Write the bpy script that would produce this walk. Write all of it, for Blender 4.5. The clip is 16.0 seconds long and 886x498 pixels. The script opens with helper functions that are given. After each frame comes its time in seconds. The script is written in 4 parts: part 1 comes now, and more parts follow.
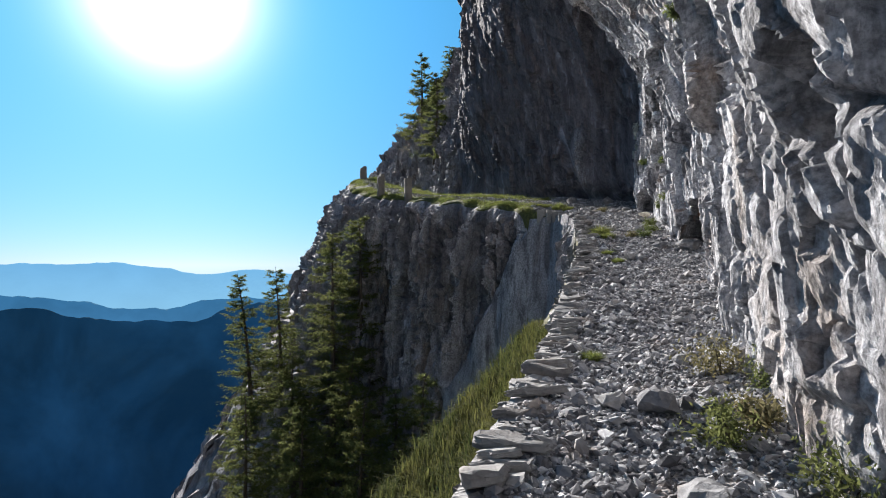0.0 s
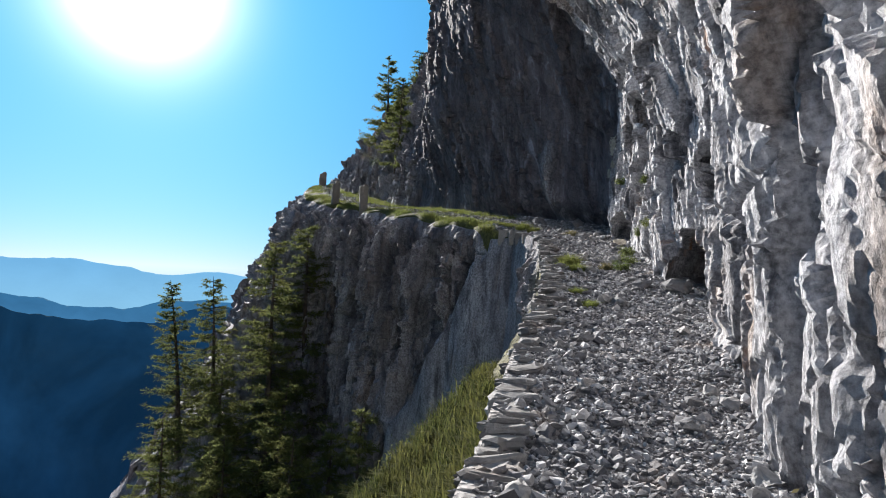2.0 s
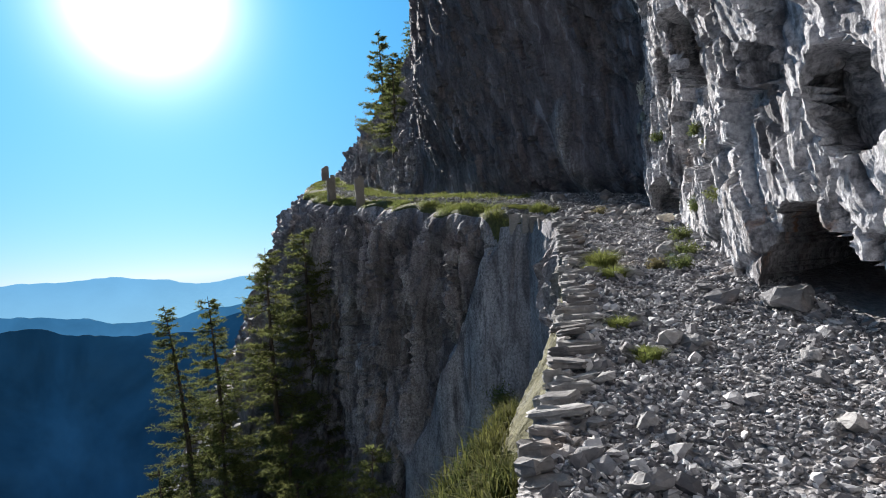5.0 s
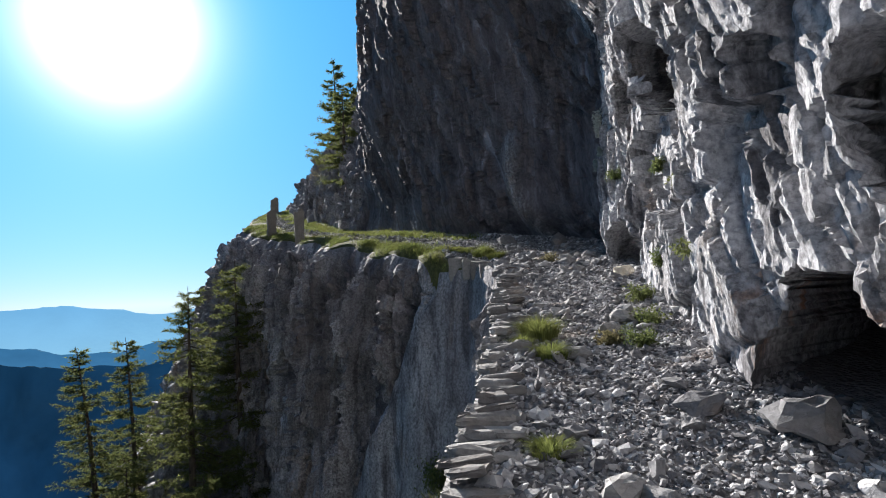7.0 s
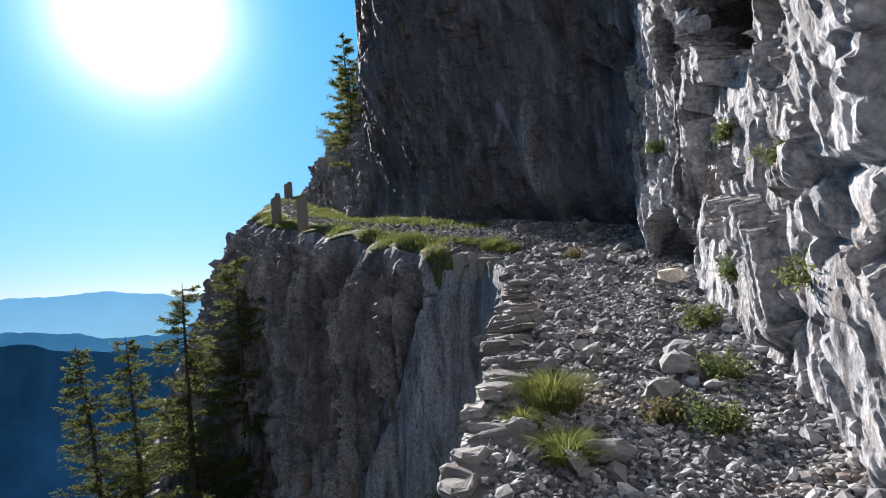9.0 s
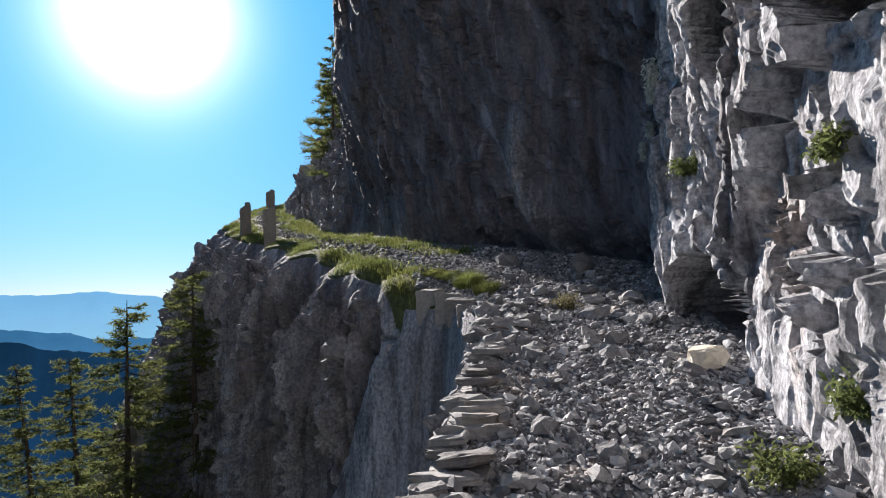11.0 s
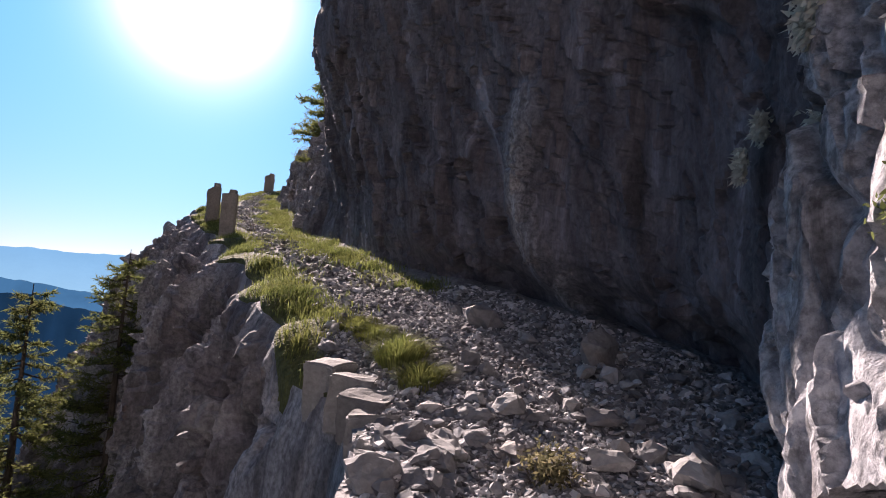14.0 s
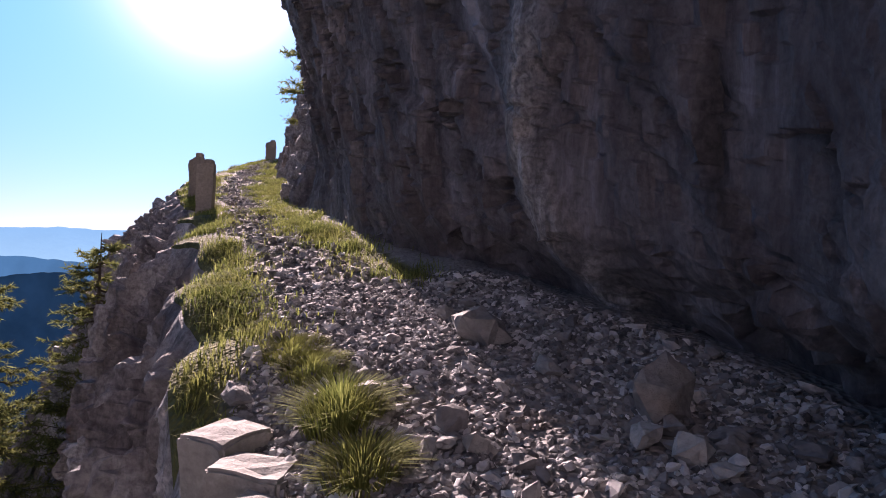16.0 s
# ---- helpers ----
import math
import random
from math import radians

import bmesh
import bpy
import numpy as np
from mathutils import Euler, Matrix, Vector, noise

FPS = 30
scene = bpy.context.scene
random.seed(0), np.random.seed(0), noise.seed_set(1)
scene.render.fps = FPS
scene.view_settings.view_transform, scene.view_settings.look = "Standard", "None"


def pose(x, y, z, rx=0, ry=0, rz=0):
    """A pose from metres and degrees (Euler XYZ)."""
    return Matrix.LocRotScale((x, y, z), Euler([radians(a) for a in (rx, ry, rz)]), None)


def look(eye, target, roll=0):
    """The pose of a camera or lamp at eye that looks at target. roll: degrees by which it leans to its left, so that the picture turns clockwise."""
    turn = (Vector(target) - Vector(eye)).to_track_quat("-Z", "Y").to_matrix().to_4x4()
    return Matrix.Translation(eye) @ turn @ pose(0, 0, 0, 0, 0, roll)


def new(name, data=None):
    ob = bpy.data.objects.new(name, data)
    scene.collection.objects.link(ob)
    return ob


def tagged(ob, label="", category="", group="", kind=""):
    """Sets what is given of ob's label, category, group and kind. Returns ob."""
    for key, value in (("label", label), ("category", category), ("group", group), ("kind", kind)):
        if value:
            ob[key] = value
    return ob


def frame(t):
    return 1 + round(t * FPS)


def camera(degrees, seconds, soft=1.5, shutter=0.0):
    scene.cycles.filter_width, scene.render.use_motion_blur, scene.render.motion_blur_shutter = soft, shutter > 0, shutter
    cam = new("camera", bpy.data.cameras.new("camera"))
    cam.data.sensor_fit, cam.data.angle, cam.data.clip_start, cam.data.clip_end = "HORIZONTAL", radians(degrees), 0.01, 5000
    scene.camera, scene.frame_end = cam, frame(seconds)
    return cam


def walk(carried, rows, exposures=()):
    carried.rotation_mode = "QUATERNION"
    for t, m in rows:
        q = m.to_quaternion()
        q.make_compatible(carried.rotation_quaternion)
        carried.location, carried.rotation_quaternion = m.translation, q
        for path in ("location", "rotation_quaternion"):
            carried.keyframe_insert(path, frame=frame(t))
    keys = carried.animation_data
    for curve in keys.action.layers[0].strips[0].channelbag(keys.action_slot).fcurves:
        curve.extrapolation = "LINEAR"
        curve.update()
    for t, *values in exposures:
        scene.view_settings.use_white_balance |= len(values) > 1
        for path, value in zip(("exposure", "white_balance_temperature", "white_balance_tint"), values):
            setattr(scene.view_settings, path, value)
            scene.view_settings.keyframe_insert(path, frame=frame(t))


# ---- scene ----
cam = camera(71.5, 16.0, soft=1.0)
METRES, EYE, TILT, LEAN, TURN = 18.0, 1.4, 1.5, 0.0, 0.0
ROWS = [
    (0.0, 0.0, 0.0, 0.0, 0.0, 0.0, -0.0),
    (0.5, 0.0038, 0.0345, 0.0024, 2.44, -1.17, -3.34),
    (1.0, 0.017, 0.0671, 0.006, -3.24, -0.32, -0.59),
    (1.5, 0.0264, 0.0995, 0.0084, -2.6, 0.0, 4.25),
    (2.0, 0.0325, 0.1339, 0.0137, -2.97, 1.24, -2.78),
    (2.5, 0.0426, 0.1641, 0.0191, -1.23, -1.43, -4.04),
    (3.0, 0.05, 0.2009, 0.0194, -1.96, -2.29, -0.95),
    (3.5, 0.0571, 0.2311, 0.0232, -2.75, 0.41, -0.13),
    (4.0, 0.0643, 0.2604, 0.0299, -1.4, -0.74, 2.99),
    (6.5, 0.1092, 0.3905, 0.0489, 0.41, 0.19, 3.65),
    (7.0, 0.1205, 0.4175, 0.0517, -3.52, 2.46, 2.49),
    (7.5, 0.1267, 0.4452, 0.0588, -3.71, 1.15, -4.46),
    (8.0, 0.1408, 0.4737, 0.0629, -4.79, -1.08, 1.36),
    (8.5, 0.1465, 0.5, 0.0648, -1.44, 1.91, 3.64),
    (9.0, 0.1534, 0.5301, 0.0699, -0.76, 0.58, 3.79),
    (11.5, 0.1925, 0.6775, 0.0914, -2.14, 1.91, 0.41),
    (12.0, 0.2037, 0.7123, 0.0956, -3.12, 2.12, -0.65),
    (12.5, 0.2086, 0.7477, 0.0998, -3.85, 5.33, 1.09),
    (13.0, 0.2139, 0.7802, 0.1045, -2.36, 2.64, -0.22),
    (13.5, 0.2222, 0.8107, 0.1123, 0.67, 1.18, -2.14),
    (14.0, 0.2299, 0.8412, 0.1152, 0.66, 2.13, -5.43),
    (14.5, 0.2388, 0.8708, 0.1183, -0.74, 0.9, -1.87),
    (15.0, 0.2449, 0.8966, 0.1276, 0.45, 2.77, -0.8),
    (15.5, 0.245, 0.9245, 0.1281, 1.3, 0.71, -1.41),
    (16.0, 0.2458, 0.9526, 0.1284, 2.75, -1.75, -2.64),
]
EXPOSURES = [(0.0, 1.32, 6500, 12), (6.0, 1.32, 6500, 12), (11.0, 1.32, 6600, 15), (13.0, 1.4, 7000, 20), (14.5, 1.54, 7350, 37), (16.0, 1.64, 7400, 43)]
walk(cam, [(t, pose(0, 0, EYE, TILT, LEAN, TURN) @ pose(METRES * x, METRES * y, METRES * z, 90 + pitch, roll, yaw)) for t, x, y, z, yaw, pitch, roll in ROWS], EXPOSURES)

# ---- light ----
SUN_AZ, SUN_EL = -24.3, 22.7      # degrees: azimuth from +y towards +x, elevation
world = bpy.data.worlds.new("sky")
scene.world = world
world.use_nodes = True
wn = world.node_tree
for n in list(wn.nodes):
    wn.nodes.remove(n)
sky = wn.nodes.new("ShaderNodeTexSky")
sky.sky_type = 'NISHITA'
sky.sun_disc = False
sky.sun_elevation = radians(SUN_EL)
sky.sun_rotation = radians(SUN_AZ)
sky.altitude = 1500
sky.air_density, sky.dust_density, sky.ozone_density = 1.0, 0.6, 2.0
bg = wn.nodes.new("ShaderNodeBackground")
bg.inputs["Strength"].default_value = 0.088
wout = wn.nodes.new("ShaderNodeOutputWorld")


def world_mix(kind, a, b):
    n = wn.nodes.new("ShaderNodeMix")
    n.data_type, n.blend_type = 'RGBA', kind
    n.inputs[0].default_value = 1.0
    for sock, v in ((n.inputs[6], a), (n.inputs[7], b)):
        if isinstance(v, tuple):
            sock.default_value = (*v, 1)
        else:
            wn.links.new(v, sock)
    return n.outputs[2]


def aureole(power, colour):
    """The bright air around the sun: a smooth lobe about its direction."""
    p = wn.nodes.new("ShaderNodeMath")
    p.operation = 'POWER'
    p.inputs[1].default_value = power
    wn.links.new(toward.outputs[0], p.inputs[0])
    return world_mix('MULTIPLY', p.outputs[0], colour)


sun_dir = Vector((math.sin(radians(SUN_AZ)) * math.cos(radians(SUN_EL)),
                  math.cos(radians(SUN_AZ)) * math.cos(radians(SUN_EL)), math.sin(radians(SUN_EL))))
spot = wn.nodes.new("ShaderNodeVectorMath")
spot.operation = 'DOT_PRODUCT'
spot.inputs[1].default_value = sun_dir
wn.links.new(wn.nodes.new("ShaderNodeTexCoord").outputs["Generated"], spot.inputs[0])
toward = wn.nodes.new("ShaderNodeMath")
toward.operation = 'MAXIMUM'
toward.inputs[1].default_value = 0.0
wn.links.new(spot.outputs["Value"], toward.inputs[0])
air = world_mix('MULTIPLY', sky.outputs[0], (0.15, 0.17, 0.205))
air = world_mix('ADD', air, aureole(4, (0.2, 2.2, 4.2)))
air = world_mix('ADD', air, aureole(230, (11, 10, 8)))
air = world_mix('ADD', air, aureole(900, (40, 38, 36)))
wn.links.new(air, bg.inputs[0])
wn.links.new(bg.outputs[0], wout.inputs[0])
sun = new("sun", bpy.data.lights.new("sun", 'SUN'))
sun.data.energy, sun.data.angle, sun.data.color = 5.0, radians(0.53), (1.0, 0.95, 0.88)
sun.matrix_world = look(sun_dir * 100, (0, 0, 0))


# ---- materials ----
class Mat:
    """A small builder for procedural materials."""

    def __init__(self, name, rough=0.9):
        self.m = bpy.data.materials.new(name)
        self.m.use_nodes = True
        self.t = self.m.node_tree
        self.b = self.t.nodes["Principled BSDF"]
        self.b.inputs["Roughness"].default_value = rough
        self.b.inputs["Specular IOR Level"].default_value = 0.25
        self.pos = self.t.nodes.new("ShaderNodeNewGeometry").outputs["Position"]

    def node(self, kind, **kw):
        n = self.t.nodes.new(kind)
        for k, v in kw.items():
            n.inputs[k].default_value = v
        return n

    def link(self, a, b):
        self.t.links.new(a, b)

    def scaled(self, sx, sy, sz, rx=0, ry=0, rz=0, vec=None):
        n = self.t.nodes.new("ShaderNodeMapping")
        n.inputs["Scale"].default_value = (sx, sy, sz)
        n.inputs["Rotation"].default_value = (radians(rx), radians(ry), radians(rz))
        self.link(vec or self.pos, n.inputs["Vector"])
        return n.outputs[0]

    def noise(self, scale, detail=4, rough=0.55, vec=None, dist=0.0):
        n = self.node("ShaderNodeTexNoise", Scale=scale, Detail=detail, Roughness=rough, Distortion=dist)
        self.link(vec or self.pos, n.inputs["Vector"])
        return n.outputs[0]

    def cells(self, scale, vec=None, feature='F1', out="Distance"):
        n = self.node("ShaderNodeTexVoronoi", Scale=scale)
        n.feature = feature
        self.link(vec or self.pos, n.inputs["Vector"])
        return n.outputs[out]

    def ramp(self, fac, stops):
        n = self.t.nodes.new("ShaderNodeValToRGB")
        els = n.color_ramp.elements
        while len(els) < len(stops):
            els.new(0.5)
        for e, (p, c) in zip(els, stops):
            e.position = p
            e.color = (*c, 1) if len(c) == 3 else c
        self.link(fac, n.inputs[0])
        return n.outputs[0]

    def grey(self, fac, a, b):
        return self.ramp(fac, [(a, (0, 0, 0)), (b, (1, 1, 1))])

    def mix(self, fac, a, b, kind='MIX'):
        n = self.t.nodes.new("ShaderNodeMix")
        n.data_type, n.blend_type = 'RGBA', kind
        for sock, v in ((n.inputs[0], fac), (n.inputs[6], a), (n.inputs[7], b)):
            if isinstance(v, (int, float)):
                sock.default_value = v
            elif isinstance(v, tuple):
                sock.default_value = (*v, 1)
            else:
                self.link(v, sock)
        return n.outputs[2]

    def attr(self, name):
        n = self.t.nodes.new("ShaderNodeAttribute")
        n.attribute_name = name
        return n.outputs["Fac"]

    def island(self):
        return self.t.nodes.new("ShaderNodeNewGeometry").outputs["Random Per Island"]

    def each(self):
        return self.t.nodes.new("ShaderNodeObjectInfo").outputs["Random"]

    def bump(self, height, strength=0.5, distance=0.05):
        n = self.node("ShaderNodeBump", Strength=strength, Distance=distance)
        self.link(height, n.inputs["Height"])
        old = self.b.inputs["Normal"]
        if old.is_linked:
            self.link(old.links[0].from_socket, n.inputs["Normal"])
        self.link(n.outputs[0], old)

    def colour(self, c):
        self.link(c, self.b.inputs["Base Color"])
        return self.m


def mat_limestone():
    k = Mat("limestone", 0.85)
    tall = k.scaled(1, 1, 0.28, 20, 0)
    big = k.noise(0.45, 4, 0.6)
    streak = k.noise(2.4, 7, 0.66, tall, 0.8)
    fine = k.noise(18, 6, 0.65)
    c = k.ramp(streak, [(0.36, (0.14, 0.14, 0.155)), (0.45, (0.37, 0.372, 0.395)), (0.58, (0.56, 0.565, 0.595))])
    c = k.mix(k.grey(big, 0.42, 0.68), c, k.mix(0.5, c, (0.20, 0.185, 0.18)))
    ochre = k.grey(k.noise(0.8, 6, 0.65, k.scaled(1, 1, 0.5), 0.5), 0.55, 0.70)
    c = k.mix(ochre, c, k.mix(0.5, c, (0.46, 0.32, 0.21)))
    rust = k.grey(k.noise(1.6, 5, 0.6, k.scaled(1.3, 1.3, 0.4), 0.4), 0.655, 0.76)
    c = k.mix(rust, c, k.mix(0.7, c, (0.42, 0.2, 0.08)))
    dark = k.grey(k.noise(1.5, 6, 0.62, k.scaled(1.5, 1.5, 0.14)), 0.56, 0.68)
    c = k.mix(dark, c, k.mix(0.65, c, (0.075, 0.07, 0.075)))
    c = k.mix(0.75, c, k.ramp(fine, [(0.36, (0.2, 0.2, 0.2)), (0.62, (0.72, 0.72, 0.72))]), 'OVERLAY')
    # shade of small pits put into the colour, not hollowed out
    pit_shade = k.grey(k.noise(9, 5, 0.7, k.scaled(1, 1, 0.55)), 0.57, 0.64)
    c = k.mix(pit_shade, c, k.mix(0.5, c, (0.09, 0.09, 0.10)))
    # shade of sheltered rock put into the colour, with mould and seepage streaks
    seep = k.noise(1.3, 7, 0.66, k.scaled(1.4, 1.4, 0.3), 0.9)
    mould_shade = k.ramp(seep, [(0.34, (0.03, 0.027, 0.033)), (0.48, (0.085, 0.075, 0.088)), (0.58, (0.15, 0.135, 0.15)), (0.68, (0.30, 0.30, 0.35))])
    c = k.mix(k.attr("stain_shade"), c, k.mix(0.85, c, mould_shade))
    sod = k.ramp(k.noise(7, 5), [(0.3, (0.05, 0.05, 0.02)), (0.7, (0.15, 0.14, 0.055))])
    c = k.mix(k.attr("sod"), c, sod)
    k.bump(k.noise(6, 9, 0.75, k.scaled(1, 1, 0.4, 20, 0)), 0.5, 0.07)
    k.bump(k.noise(24, 6, 0.72, k.scaled(1, 1, 0.6)), 0.75, 0.035)
    k.bump(k.cells(22, k.scaled(1, 1, 0.6)), 0.35, 0.03)
    k.bump(fine, 0.5, 0.02)
    return k.colour(c)


def mat_path():
    k = Mat("scree", 0.95)
    g = k.cells(26, None, 'F1', "Color")
    c = k.ramp(k.noise(30, 4), [(0.3, (0.13, 0.13, 0.135)), (0.7, (0.34, 0.33, 0.33))])
    c = k.mix(0.5, c, k.ramp(g, [(0.0, (0.14, 0.14, 0.15)), (1.0, (0.38, 0.38, 0.38))]))
    c = k.mix(k.grey(k.noise(0.8, 3), 0.45, 0.75), c, k.mix(0.4, c, (0.25, 0.2, 0.16)))
    sod = k.ramp(k.noise(9, 5), [(0.3, (0.05, 0.06, 0.02)), (0.7, (0.14, 0.14, 0.05))])
    c = k.mix(k.attr("sod"), c, sod)
    k.bump(k.cells(24), 0.8, 0.04)
    k.bump(k.noise(60, 4), 0.5, 0.01)
    return k.colour(c)


def mat_stone(name="broken_stone", lo=(0.10, 0.10, 0.11), mid=(0.29, 0.29, 0.30), hi=(0.62, 0.62, 0.63), per="island"):
    k = Mat(name, 0.85)
    r = k.island() if per == "island" else k.each()
    c = k.ramp(r, [(0.0, lo), (0.6, mid), (1.0, hi)])
    c = k.mix(0.45, c, k.ramp(k.noise(22, 5, 0.62), [(0.3, (0.2, 0.2, 0.2)), (0.7, (0.65, 0.65, 0.65))]), 'OVERLAY')
    c = k.mix(k.grey(k.noise(2.2, 4), 0.58, 0.75), c, k.mix(0.35, c, (0.35, 0.25, 0.17)))
    k.bump(k.noise(13, 6, 0.7, k.scaled(1, 1, 1.6)), 0.5, 0.025)
    k.bump(k.noise(45, 5, 0.65), 0.6, 0.012)
    return k.colour(c)


def mat_grass(name, lo, hi):
    k = Mat(name, 0.9)
    k.b.inputs["Specular IOR Level"].default_value = 0.1
    c = k.ramp(k.island(), [(0.0, lo), (0.75, hi), (1.0, tuple(1.5 * h for h in hi))])
    c = k.mix(k.grey(k.noise(1.1, 3), 0.4, 0.75), c, k.mix(0.4, c, (0.2, 0.17, 0.06)))
    k.b.inputs["Transmission Weight"].default_value = 0.0
    tr = k.node("ShaderNodeBsdfTranslucent")
    k.link(c, tr.inputs["Color"])
    mx = k.node("ShaderNodeMixShader")
    mx.inputs[0].default_value = 0.45
    k.colour(c)
    out = k.t.nodes["Material Output"]
    k.link(k.b.outputs[0], mx.inputs[1])
    k.link(tr.outputs[0], mx.inputs[2])
    k.link(mx.outputs[0], out.inputs["Surface"])
    return k.m


def mat_bark():
    k = Mat("larch_bark", 0.95)
    c = k.ramp(k.noise(9, 5, 0.6, k.scaled(1, 1, 0.3)), [(0.3, (0.035, 0.028, 0.024)), (0.7, (0.13, 0.105, 0.09))])
    k.bump(k.noise(20, 4, 0.6, k.scaled(1, 1, 0.3)), 0.8, 0.02)
    return k.colour(c)


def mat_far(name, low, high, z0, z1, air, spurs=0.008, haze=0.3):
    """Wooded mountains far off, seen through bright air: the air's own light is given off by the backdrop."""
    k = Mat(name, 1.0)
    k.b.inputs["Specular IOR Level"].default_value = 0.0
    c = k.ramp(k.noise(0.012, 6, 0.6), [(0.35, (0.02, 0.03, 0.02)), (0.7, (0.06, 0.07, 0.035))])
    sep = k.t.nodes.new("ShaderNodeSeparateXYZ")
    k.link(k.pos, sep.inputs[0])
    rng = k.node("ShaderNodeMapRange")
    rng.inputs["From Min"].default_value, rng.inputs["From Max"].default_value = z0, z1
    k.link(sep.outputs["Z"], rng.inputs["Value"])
    # airlight put into the emission, tinted by height
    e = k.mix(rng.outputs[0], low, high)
    # lit and shaded spurs painted into that glow by noise
    spur_light = k.noise(spurs, 5, 0.6, k.scaled(1, 1, 0.35), 0.5)
    e = k.mix(k.grey(spur_light, 0.36, 0.72), k.mix(haze, e, (0, 0.01, 0.03)), k.mix(haze * 0.4, e, high, 'ADD'))
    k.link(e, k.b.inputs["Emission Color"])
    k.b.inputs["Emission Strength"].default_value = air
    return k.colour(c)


M_ROCK, M_PATH = mat_limestone(), mat_path()
M_STONE = mat_stone()
M_SLAB = mat_stone("wall_stone", (0.15, 0.145, 0.145), (0.25, 0.245, 0.24), (0.36, 0.355, 0.35), "object")
M_GRASS = mat_grass("grass", (0.085, 0.12, 0.035), (0.20, 0.23, 0.075))
M_MEADOW = mat_grass("slope_grass", (0.03, 0.045, 0.016), (0.095, 0.105, 0.035))
M_NEEDLE = mat_grass("larch_needles", (0.07, 0.09, 0.035), (0.16, 0.185, 0.07))
M_BARK = mat_bark()


# ---- noise on arrays ----
def hash3(ix, iy, iz, seed):
    h = (ix.astype(np.int64) * 374761393 + iy.astype(np.int64) * 668265263 + iz.astype(np.int64) * 2147483647 + seed * 1274126177) & 0xFFFFFFFF
    h = ((h ^ (h >> 13)) * 1274126177) & 0xFFFFFFFF
    h = ((h ^ (h >> 16)) * 2246822519) & 0xFFFFFFFF
    return ((h ^ (h >> 15)) & 0xFFFFFF) / float(0xFFFFFF)


def vnoise(p, seed=0):
    """Smooth value noise, -1 to 1, on points of shape (n, 3)."""
    i = np.floor(p).astype(np.int64)
    f = p - i
    f = f * f * (3 - 2 * f)
    r = 0.0
    for dx in (0, 1):
        for dy in (0, 1):
            for dz in (0, 1):
                w = (f[:, 0] if dx else 1 - f[:, 0]) * (f[:, 1] if dy else 1 - f[:, 1]) * (f[:, 2] if dz else 1 - f[:, 2])
                r = r + w * hash3(i[:, 0] + dx, i[:, 1] + dy, i[:, 2] + dz, seed)
    return 2 * r - 1


def fbm(p, octaves=4, seed=0):
    r, a = 0.0, 0.5
    for o in range(octaves):
        r = r + a * vnoise(p * 2.03 ** o + 17.3 * o, seed + o)
        a *= 0.5
    return r


def facets(p, seed=0, tilt=0.6, hard=22.0):
    """Broken-rock relief: every cell is a tilted plane of its own, worn where two meet; also gives the closeness to a crack."""
    i = np.floor(p).astype(np.int64)
    best = np.full(len(p), 9.0)
    second = np.full(len(p), 9.0)
    val = np.zeros(len(p))
    total = np.full(len(p), 1e-40)
    for dx in (-1, 0, 1):
        for dy in (-1, 0, 1):
            for dz in (-1, 0, 1):
                c = i + np.array((dx, dy, dz))
                q = np.stack([c[:, k] + 0.1 + 0.8 * hash3(c[:, 0], c[:, 1], c[:, 2], seed + 11 * k) for k in range(3)], 1)
                d = p - q
                dist = (d * d).sum(1)
                g = np.stack([hash3(c[:, 0], c[:, 1], c[:, 2], seed + 50 + k) * 2 - 1 for k in range(3)], 1)
                v = 2 * hash3(c[:, 0], c[:, 1], c[:, 2], seed + 99) - 1 + tilt * (g * d).sum(1) * 2
                w = np.exp(-hard * dist)
                val += w * v
                total += w
                near = dist < best
                second = np.where(near, best, np.minimum(second, dist))
                best = np.where(near, dist, best)
    return val / total, np.sqrt(second) - np.sqrt(best)


# ---- mesh helpers ----
def mesh_ob(name, verts, faces, material, parent=None, smooth=False):
    me = bpy.data.meshes.new(name)
    verts = np.asarray(verts, dtype=np.float32)
    faces = np.asarray(faces, dtype=np.int32)
    n, k = faces.shape
    me.vertices.add(len(verts))
    me.vertices.foreach_set("co", verts.ravel())
    me.loops.add(n * k)
    me.loops.foreach_set("vertex_index", faces.ravel())
    me.polygons.add(n)
    me.polygons.foreach_set("loop_start", np.arange(0, n * k, k, dtype=np.int32))
    me.polygons.foreach_set("loop_total", np.full(n, k, dtype=np.int32))
    me.update(calc_edges=True)
    me.polygons.foreach_set("use_smooth", np.full(n, smooth))
    me.materials.append(material)
    ob = new(name, me)
    if parent:
        ob.parent = parent
    return ob


def part(name, bm, material, parent, label=""):
    me = bpy.data.meshes.new(name)
    bm.to_mesh(me)
    bm.free()
    me.materials.append(material)
    ob = new(name, me)
    ob.parent = parent
    return tagged(ob, label)


def grid_faces(rows, cols):
    a = (np.arange(rows - 1)[:, None] * cols + np.arange(cols - 1)[None, :]).ravel()
    return np.stack([a, a + 1, a + cols + 1, a + cols], 1)


def grid_normals(P):
    """Normals of a grid of points (rows, cols, 3)."""
    n = np.cross(np.gradient(P, axis=0), np.gradient(P, axis=1))
    return n / np.maximum(np.linalg.norm(n, axis=2, keepdims=True), 1e-9)


